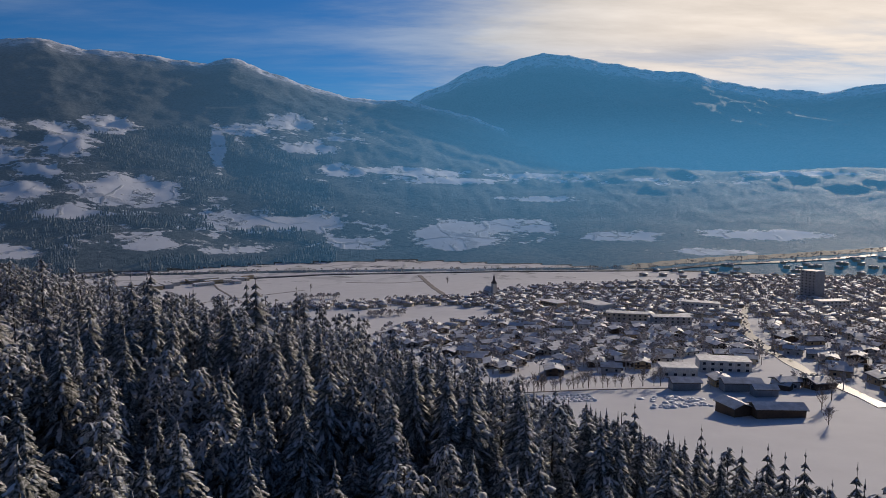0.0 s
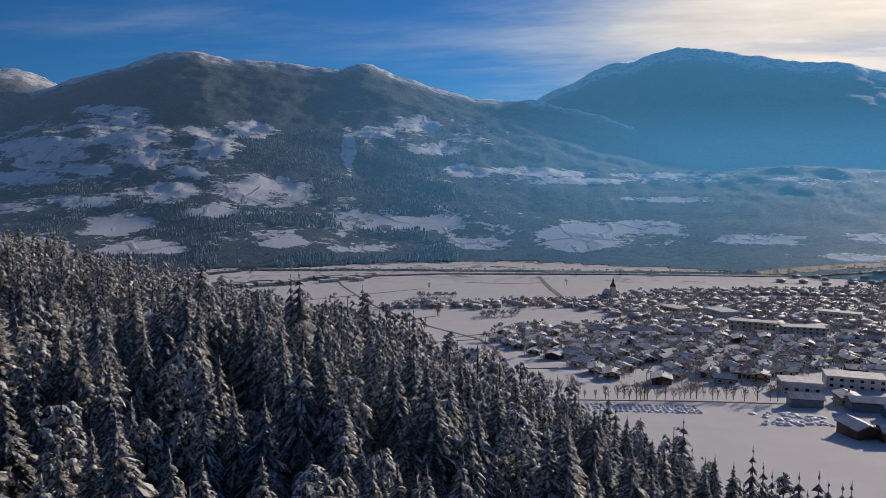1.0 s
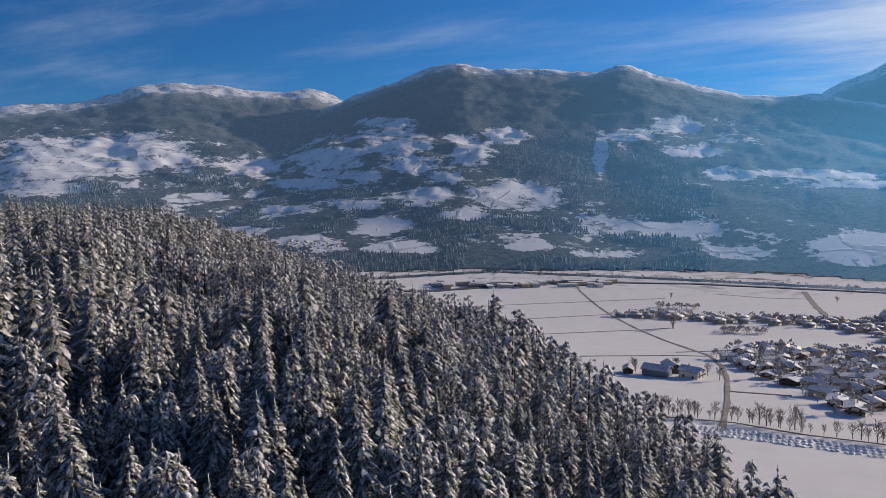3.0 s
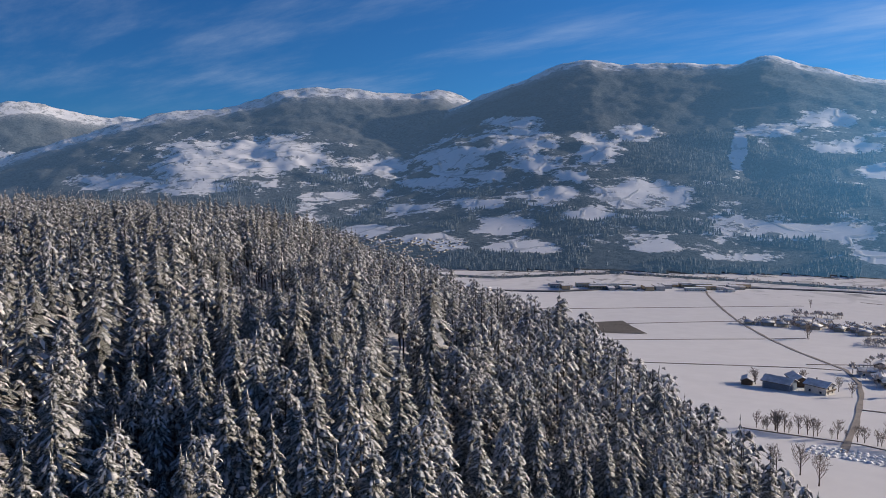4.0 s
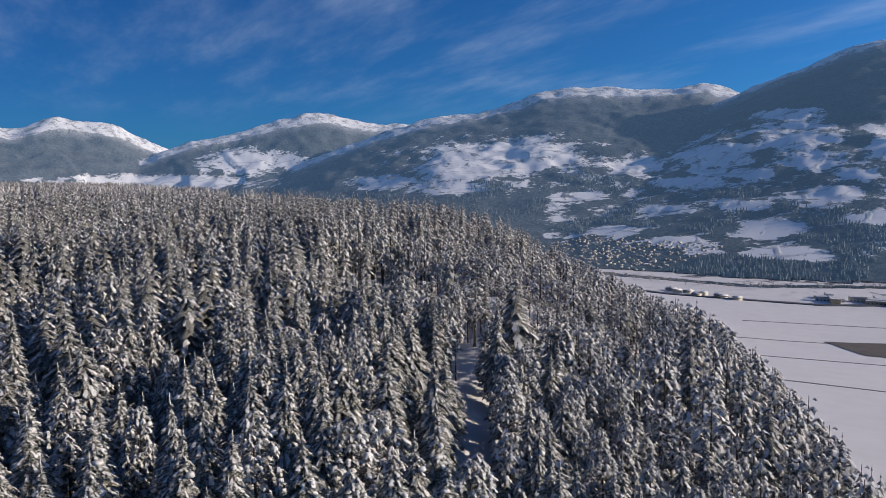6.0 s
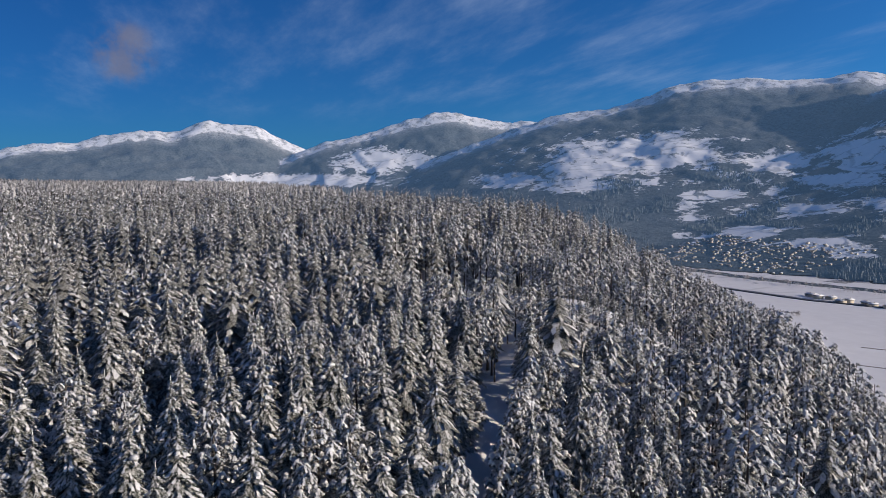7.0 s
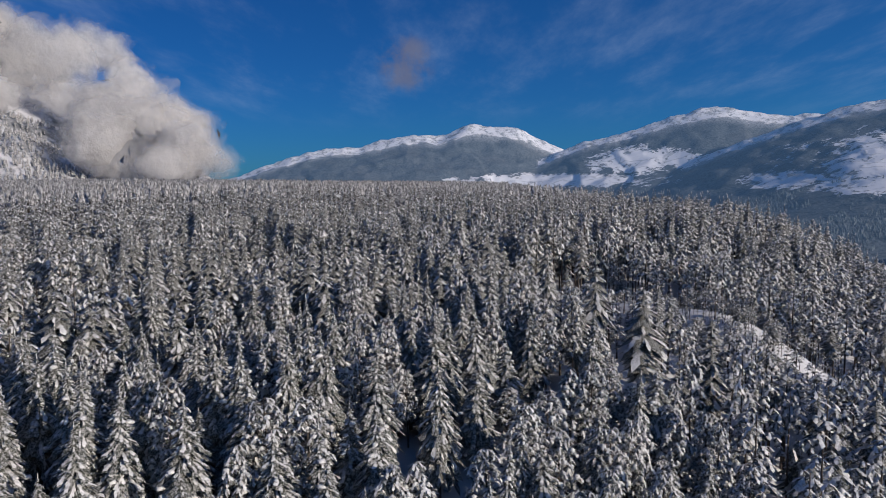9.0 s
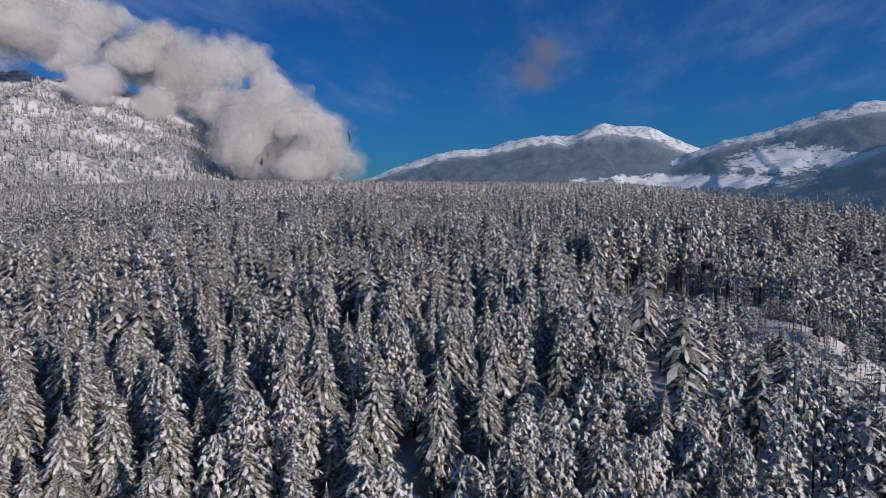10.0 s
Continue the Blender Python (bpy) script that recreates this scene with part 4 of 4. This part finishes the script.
def flat_roofed(w_, l_, h, wall, storeys=2):
    body, snow = Shape(), Shape()
    body.box((-w_ / 2, -l_ / 2, -1.5), (w_ / 2, l_ / 2, h))
    snow.box((-w_ / 2 - 0.3, -l_ / 2 - 0.3, h + 0.01), (w_ / 2 + 0.3, l_ / 2 + 0.3, h + 0.45))
    parts = [("wall", body, wall), ("roof_snow", snow, ROOF_SNOW)]
    for side in (-1, 1):
        for k in range(storeys):
            z = h / storeys * k + 1.0
            n = max(2, int(l_ / 4))
            for i in range(n):
                sh = Shape()
                y = -l_ / 2 + l_ * (i + 0.5) / n
                sh.box((side * (w_ / 2 + 0.03) - 0.03, y - 0.8, z), (side * (w_ / 2 + 0.03) + 0.03, y + 0.8, z + 1.3))
                parts.append(("window", sh, GLASS))
    return parts


def place_thing(ob, x, y, turn, label, category, group=""):
    ob.matrix_basis = pose(x, y, float(ground_height(x, y)), 0, 0, turn)
    return tagged(ob, label, category, group)


TOWN = [(-10, 533), (8, 600), (45, 690), (-20, 780), (-140, 795), (-135, 830), (0, 850), (120, 880), (180, 960), (360, 1000), (560, 1060), (900, 1040), (950, 700), (700, 430), (330, 290), (215, 256), (188, 282), (168, 300), (140, 318), (138, 345), (122, 362),
        (100, 374), (78, 352), (62, 372), (40, 430), (15, 490)]
GAPS = [(72, 660, 70, 45), (40, 730, 70, 36), (218, 668, 34, 16), (242, 432, 14, 22), (108, 345, 26, 18), (350, 900, 120, 28), (30, 770, 60, 18)]


def in_town(x, y):
    inside = False
    for (x0, y0), (x1, y1) in zip(TOWN, TOWN[1:] + TOWN[:1]):
        if (y0 > y) != (y1 > y) and x < x0 + (y - y0) / (y1 - y0) * (x1 - x0):
            inside = not inside
    return inside and all(math.hypot((x - a) / c, (y - b) / d) > 1 for a, b, c, d in GAPS)


def near_road(x, y):
    return any(abs(x - np.interp(y, ys, xs)) < 8 and ys[0] < y < ys[-1] for ys, xs in (((258, 292, 335, 403, 470), (197, 204, 212, 231, 255)), ((470, 560, 700, 900), (255, 300, 380, 430))))


special = [(201, 567, 12, 34, 9, 70, 3), (226, 536, 12, 30, 8, 80, 3), (216, 698, 20, 30, 7, 20, 2), (176, 352, 13, 26, 6, 75, 2), (148, 346, 11, 18, 5, 80, 1), (179, 729, 16, 26, 7, 30, 2), (236, 560, 8, 44, 5, 110, 1), (300, 640, 12, 34, 8, 60, 2), (420, 620, 12, 30, 9, 95, 3)]


def clear_of_special(x, y):
    return all(math.hypot(x - q[0], y - q[1]) > max(q[2], q[3]) * 0.62 + 6 for q in special)


house_spots = []
for j in range(50):
    for i in range(64):
        x, y = -150 + i * 15.5 + 6 * (j % 2) + rng.uniform(-3.5, 3.5), 252 + j * 16.5 + rng.uniform(-3.5, 3.5)
        if in_town(x, y) and not near_road(x, y) and clear_of_special(x, y) and rng.random() < 0.84:
            house_spots.append((math.hypot(x, y), x, y))
house_spots.sort()
variants = []
for s in range(8):
    r = random.Random(300 + s)
    variants.append((r.uniform(7.4, 9.6), r.uniform(8.4, 12.0), r.uniform(3.0, 4.0), r.uniform(1.0, 1.4), PLASTER[s % 4] if s % 4 != 2 or s > 4 else TIMBER))
WORDS = ["white plastered alpine house", "cream plastered alpine house", "dark timber alpine house", "ochre plastered alpine house", "white plastered alpine house", "cream plastered alpine house", "grey plastered alpine house", "ochre plastered alpine house"]
originals = [house_thing(gable(*v)) for v in variants]
used = set()
for d, x, y in house_spots[:270]:
    pick = rng.randrange(8)
    block = int(x // 70) * 3 + int(y // 80)
    turn = (block * 37) % 60 - 30 + rng.choice((0, 90)) + rng.uniform(-6, 6)
    ob = originals[pick] if pick not in used else copy_thing(originals[pick], Matrix())
    used.add(pick)
    place_thing(ob, x, y, turn, WORDS[pick] + " with thick snow on its gable roof", "house", "houses of the town")
far_houses = []
for v in variants:
    sh = Shape()
    for n, part_shape, m in gable(*v, chimney=True, windows=False, balcony=False):
        sh.add(part_shape.v, part_shape.f, {"wall": 0, "roof": 1, "roof_snow": 2, "chimney": 0}[n])
    far_houses.append(sh.arrays())
far_spots = [(x, y) for d, x, y in house_spots[270:]]
for i in range(430):
    x, y = rng.uniform(-1230, -820), rng.uniform(985, 1270)
    if y > 1010 + 0.1 * (x + 1200):
        far_spots.append((x, y))
for i in range(60):
    far_spots.append((rng.uniform(420, 1000), rng.uniform(1090, 1200)))
far_spots += [(-560 + rng.uniform(-70, 70), 870 + rng.uniform(-14, 14)) for i in range(10)]
z = ground_height([p[0] for p in far_spots], [p[1] for p in far_spots])
joined("distant_houses", far_houses, [(rng.randrange(8), x, y, h, 0.52 if x < -800 else 1, 0.52 if x < -800 else 1, radians((int(x // 70) * 37) % 60 - 30 + rng.choice((0, 90)))) for (x, y), h in zip(far_spots, z)],
       [PLASTER[1], ROOF_DARK, ROOF_SNOW], "snow roofed houses of the town farther off", "houses")
for x, y, w_, l_, h, turn, st in special:
    place_thing(house_thing(flat_roofed(w_, l_, h, PLASTER[int(x) % 4], st), "apartment_block"), x, y, turn, "long flat roofed block with snow on top", "building", "blocks of the town")
place_thing(house_thing(flat_roofed(15, 19, 33, PLASTER[2], 10), "high_rise"), 485, 750, 20, "grey high rise block above the houses", "building")


def church():
    parts = gable(9, 20, 8, 5, PLASTER[0], 0.4, False, False, False)
    tower, spire = Shape(), Shape()
    tower.box((-2.6, -15.4, -1.5), (2.6, -10.2, 19))
    spire.add([(-3, -15.8, 19), (3, -15.8, 19), (3, -9.8, 19), (-3, -9.8, 19), (-1.3, -14.1, 22.5), (1.3, -14.1, 22.5), (1.3, -11.5, 22.5), (-1.3, -11.5, 22.5), (0, -12.8, 31)],
              [(0, 1, 5, 4), (1, 2, 6, 5), (2, 3, 7, 6), (3, 0, 4, 7), (4, 5, 8), (5, 6, 8), (6, 7, 8), (7, 4, 8), (3, 2, 1, 0)])
    return house_thing(parts + [("tower", tower, PLASTER[0]), ("spire", spire, ROOF_DARK)], "church")


place_thing(church(), 132, 872, 15, "white village church with a pointed dark spire", "church")
# farm in the fields, barns at the edge of the town
place_thing(house_thing(gable(10, 15, 4.6, 2.2, BLUE_TIN, 1.0, False, False, False), "barn"), -36, 447, 78, "large blue grey barn with snow covered roof", "barn", "farm in the fields")
place_thing(house_thing(gable(9, 12, 4.8, 2.0, PLASTER[0]), "farmhouse"), -16, 449, 70, "white farmhouse with timber balcony and snowy roof", "house", "farm in the fields")
place_thing(house_thing(gable(8, 14, 4.5, 2.0, TIMBER, 0.8, False, False, False), "barn"), -30, 466, 30, "dark timber barn with snowy roof", "barn", "farm in the fields")
place_thing(house_thing(gable(6, 9, 3.0, 1.5, TIMBER, 0.6, False, False, False), "shed"), -54, 450, 10, "small dark timber shed with snowy roof", "shed", "farm in the fields")
place_thing(house_thing(gable(8, 19, 3.8, 1.4, TIMBER, 0.8, False, False, False), "barn"), 150, 257, 82, "long dark timber barn with low snowy roof", "barn", "barns at the town's edge")
place_thing(house_thing(gable(8, 12, 4.0, 1.5, TIMBER, 0.8, False, False, False), "barn"), 136, 265, 10, "dark timber barn with snowy roof", "barn", "barns at the town's edge")
place_thing(house_thing(gable(8, 13, 4.2, 1.3, BLUE_TIN, 0.8, False, False, False), "workshop"), 137, 313, 82, "blue grey metal workshop with snowy roof", "building", "barns at the town's edge")
place_thing(house_thing(gable(8, 17, 4.2, 1.3, BLUE_TIN, 0.8, False, False, False), "workshop"), 160, 304, 82, "blue grey metal workshop with snowy roof", "building", "barns at the town's edge")
place_thing(house_thing(gable(7, 10, 3.6, 1.2, BLUE_TIN, 0.6, False, False, False), "workshop"), 164, 291, 80, "small blue grey metal workshop with snowy roof", "building", "barns at the town's edge")
place_thing(house_thing(gable(5, 8, 2.6, 1.0, TIMBER, 0.5, False, False, False), "shed"), 178, 300, 40, "small timber shed with snowy roof", "shed", "barns at the town's edge")
# industrial sheds beside the motorway
for i in range(34):
    k = i / 33
    x, y = -455 + 230 * k + rng.uniform(-18, 18), 985 + 150 * k + rng.uniform(-38, 38)
    place_thing(house_thing(flat_roofed(rng.uniform(9, 14), rng.uniform(18, 32), rng.uniform(4, 7), PLASTER[i % 4], 1), "warehouse"), x, y, 125 + rng.choice((0, 0, 90)), "low warehouse with a snowy flat roof", "building", "warehouses by the motorway")

# mounds, heaped snow and rows of young trees in the nursery
mound_shapes = []
for s in range(4):
    sh = Shape()
    lump(sh, random.Random(400 + s), (0, 0, 0), 1.4, 0.7, 0, 7, 0.4)
    mound_shapes.append(sh.arrays())
nursery = []
for i in range(40):
    for j in range(4):
        x = 0 + i * 2.3
        nursery.append((rng.randrange(4), x + rng.uniform(-0.5, 0.5), np.interp(x, [0, 20, 95], [322, 322, 312]) - j * 4.0 + rng.uniform(-0.6, 0.6), 0, rng.uniform(0.6, 0.9), rng.uniform(0.9, 1.5), rng.uniform(0, 6)))
for i in range(60):
    nursery.append((rng.randrange(4), rng.uniform(108, 135), rng.uniform(278, 300), 0, rng.uniform(0.6, 1.6), rng.uniform(0.6, 1.6), rng.uniform(0, 6)))
zz = ground_height([p[1] for p in nursery], [p[2] for p in nursery])
joined("snowy_shrubs", mound_shapes, [(p[0], p[1], p[2], h, *p[4:]) for p, h in zip(nursery, zz)], [FIELD_SNOW], "rows of young shrubs buried in snow", "shrubs", True)

# bushes and bare trees between the houses, along the river and on the slopes
bush_shapes = []
for s in range(6):
    sh = Shape()
    r = random.Random(420 + s)
    sh.tube([(0, 0, -0.3), (0, 0, 3)], [0.2, 0.12], 3)
    for k in range(13):
        a, e = r.uniform(0, 6.28), r.uniform(-0.3, 1.5)
        d = Vector((math.cos(a) * math.cos(e), math.sin(a) * math.cos(e), 0.9 * math.sin(e)))
        p = Vector((0, 0, 3.6)) + d * r.uniform(0.6, 1.4)
        q = p + d * r.uniform(0.9, 2.0)
        side = d.cross(Vector((r.uniform(-1, 1), r.uniform(-1, 1), r.uniform(-1, 1)))).normalized() * r.uniform(0.35, 0.75)
        sh.add([p - side, p + side, q + side * 0.3, q - side * 0.3], [(0, 1, 2, 3)])
    bush_shapes.append(sh.arrays())
bushes = []
for d, x, y in house_spots:
    for k in range(5):
        if rng.random() < 0.85:
            bushes.append((x + rng.choice((-1, 1)) * rng.uniform(5.5, 9), y + rng.uniform(-9, 9), rng.uniform(0.6, 1.5)))
for i in range(520):
    k = rng.random()
    x = -1250 + 2400 * k
    bushes.append((x, float(np.interp(x, [-1300, -1000, -800, -600, -470, -178, 300, 900, 1300], [945, 915, 925, 985, 1200, 1238, 1243, 1222, 1150])) + rng.gauss(0, 7), rng.uniform(0.8, 1.5)))
for i in range(60):
    bushes.append((rng.uniform(-110, -60), 905 + rng.gauss(0, 5), rng.uniform(0.8, 1.4)))
for i in range(70):
    bushes.append((rng.uniform(-20, 20), 690 + rng.gauss(0, 8) + 30, rng.uniform(0.7, 1.2)))
for i in range(120):
    k = rng.random()
    bushes.append((-500 + 60 * k - 60 + rng.gauss(0, 3), 620 + 90 * k + rng.gauss(0, 3), rng.uniform(0.5, 1.0)))
for i in range(160):
    bushes.append((rng.uniform(420, 700), rng.uniform(760, 900), rng.uniform(0.8, 1.5)))
z = ground_height([p[0] for p in bushes], [p[1] for p in bushes])
joined("frosted_bushes", bush_shapes, [(rng.randrange(6), x, y, h, s, s, rng.uniform(0, 6)) for (x, y, s), h in zip(bushes, z)], [CLUMP], "frosted bare bushes and small trees between houses", "bushes")

# woods on the far slopes
n_try = 60000
az_try, r_try = np.random.uniform(4, 72, n_try), np.sqrt(np.random.uniform(1180 ** 2, 2450 ** 2, n_try))
xs, ys = CX - np.sin(np.radians(az_try)) * r_try, CY + np.cos(np.radians(az_try)) * r_try
floor_, hill_, m_, *_rest = ground_parts(xs, ys)
zs = np.maximum(np.maximum(floor_, hill_), m_)
wood_ = woodland(xs, ys, zs, r_try, az_try, m_ >= zs - 0.01)
stand = (wood_ + 1.5 * fractal(xs, ys, 120, 4, 77) > 0.72) & ~((xs > -1260) & (xs < -800) & (ys > 960) & (ys < 1290))
cones = []
for s in range(5):
    r = random.Random(500 + s)
    sh = Shape()
    for k, (z0, z1, rr) in enumerate(((0, 7, 2.6), (4, 12, 1.9))):
        ring = [(math.cos(6.283 * q / 5 + k) * rr * r.uniform(0.7, 1.2), math.sin(6.283 * q / 5 + k) * rr * r.uniform(0.7, 1.2), z0 + r.uniform(-0.8, 0.8)) for q in range(5)]
        sh.add(ring + [(0, 0, z1)], [(q, (q + 1) % 5, 5) for q in range(5)], 0)
    cones.append(sh.arrays())
# frosted wood with haze painted on: bluish base colour, added emission
FAR_WOOD, far_nodes = material("frosted_hazy_wood")
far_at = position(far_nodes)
finish(far_nodes, far_nodes.mix(far_nodes.ramp(far_nodes.noise(far_at, 0.06, 5), 0.3, 0.7), (0.04, 0.05, 0.055), (0.15, 0.17, 0.18)), 0.9, **haze_emission(far_nodes, far_at))
spots_ = np.column_stack([xs, ys, zs])[stand][:14000]
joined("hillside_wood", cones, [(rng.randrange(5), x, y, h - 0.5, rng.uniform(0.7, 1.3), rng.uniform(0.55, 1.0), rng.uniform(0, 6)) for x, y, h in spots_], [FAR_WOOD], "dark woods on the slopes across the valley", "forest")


# ---- the cloud bank that hides the top of the steep mountain ----
def make_cloud():
    m, n = material("cloud")
    p = position(n)
    thick = n.add("ShaderNodeAttribute", attribute_name="thickness").outputs["Fac"]
    puffs = n.noise(p, 0.011, 8, 0.60)
    veil_ = n.ramp(n.math("ADD", thick, n.math("MULTIPLY", n.math("SUBTRACT", puffs, 0.5), 1.5)), 0.12, 0.85)
    tone = n.mix(n.ramp(n.noise(p, 0.006, 5, 0.55), 0.35, 0.65), (0.58, 0.565, 0.56), (0.68, 0.665, 0.66))
    billow = n.add("ShaderNodeBump", {"Height": n.noise(p, 0.02, 6, 0.6), "Strength": 0.6, "Distance": 14.0}).outputs[0]
    both = n.add("ShaderNodeMixShader", {0: 0.55, 1: n.add("ShaderNodeBsdfDiffuse", {"Color": tone, "Normal": billow}).outputs[0], 2: n.add("ShaderNodeBsdfTranslucent", {"Color": tone, "Normal": billow}).outputs[0]})
    see = n.add("ShaderNodeMixShader", {0: veil_, 1: n.add("ShaderNodeBsdfTransparent").outputs[0], 2: both.outputs[0]})
    n.tree.links.new(see.outputs[0], n.add("ShaderNodeOutputMaterial").inputs[0])
    return m


def cloud_bank():
    """Billows, thick in their middles and thin at their rims, over the wooded side of the mountain."""
    r = random.Random(11)
    low = ((103, 108, 112, 118, 124, 140), (0.3, 0.6, 1.6, 4.8, 6.6, 7.6))
    high = ((103, 108, 111, 112, 113.5, 116, 120, 123.6, 127, 140), (0.9, 3.0, 6.2, 8.4, 10.4, 11.4, 11.2, 11.0, 13.6, 20))
    bm = bmesh.new()
    layer = bm.verts.layers.float.new("thickness")
    for i in range(58):
        az = r.uniform(107, 141)
        e0, e1 = float(np.interp(az, *low)), float(np.interp(az, *high))
        e = e0 + (e1 - e0) * r.random() ** 0.9
        size = 0.9 * min(r.uniform(60, 150), 18 + 22 * (e1 - e0))
        d = float(np.interp(e, [0, 4.2, 6.5, 9, 20], [1350, 1700, 2000, 2200, 2300])) - r.uniform(-100, 150)
        c = Vector((CX - math.sin(radians(az)) * d, CY + math.cos(radians(az)) * d, 130 + d * math.tan(radians(e))))
        outward = (Vector((CX, CY, 130)) - c).normalized()
        for q in bmesh.ops.create_icosphere(bm, subdivisions=3, radius=1.0)["verts"]:
            d1 = q.co.normalized()
            bump_ = 1 + 0.30 * noise.fractal(d1 * 2.0 + c * 0.01, 0.9, 2.1, 5)
            q[layer] = max(0.0, d1.dot(outward)) ** 3 * min(1.0, max(0.55, (az - 103) / 10))
            flat = d1 - outward * d1.dot(outward) * 0.55
            q.co = c + Vector((flat.x * size * 1.35, flat.y * size * 1.35, flat.z * size * 0.95)) * bump_
    bmesh.ops.delete(bm, geom=[f for f in bm.faces if max(q[layer] for q in f.verts) < 0.05], context="FACES")
    me = bpy.data.meshes.new("cloud")
    bm.to_mesh(me)
    bm.free()
    me.polygons.foreach_set("use_smooth", np.ones(len(me.polygons), bool))
    me.materials.append(make_cloud())
    tagged(new("cloud", me), "billowing white cloud bank against the steep mountain", "cloud", kind="stuff")


cloud_bank()
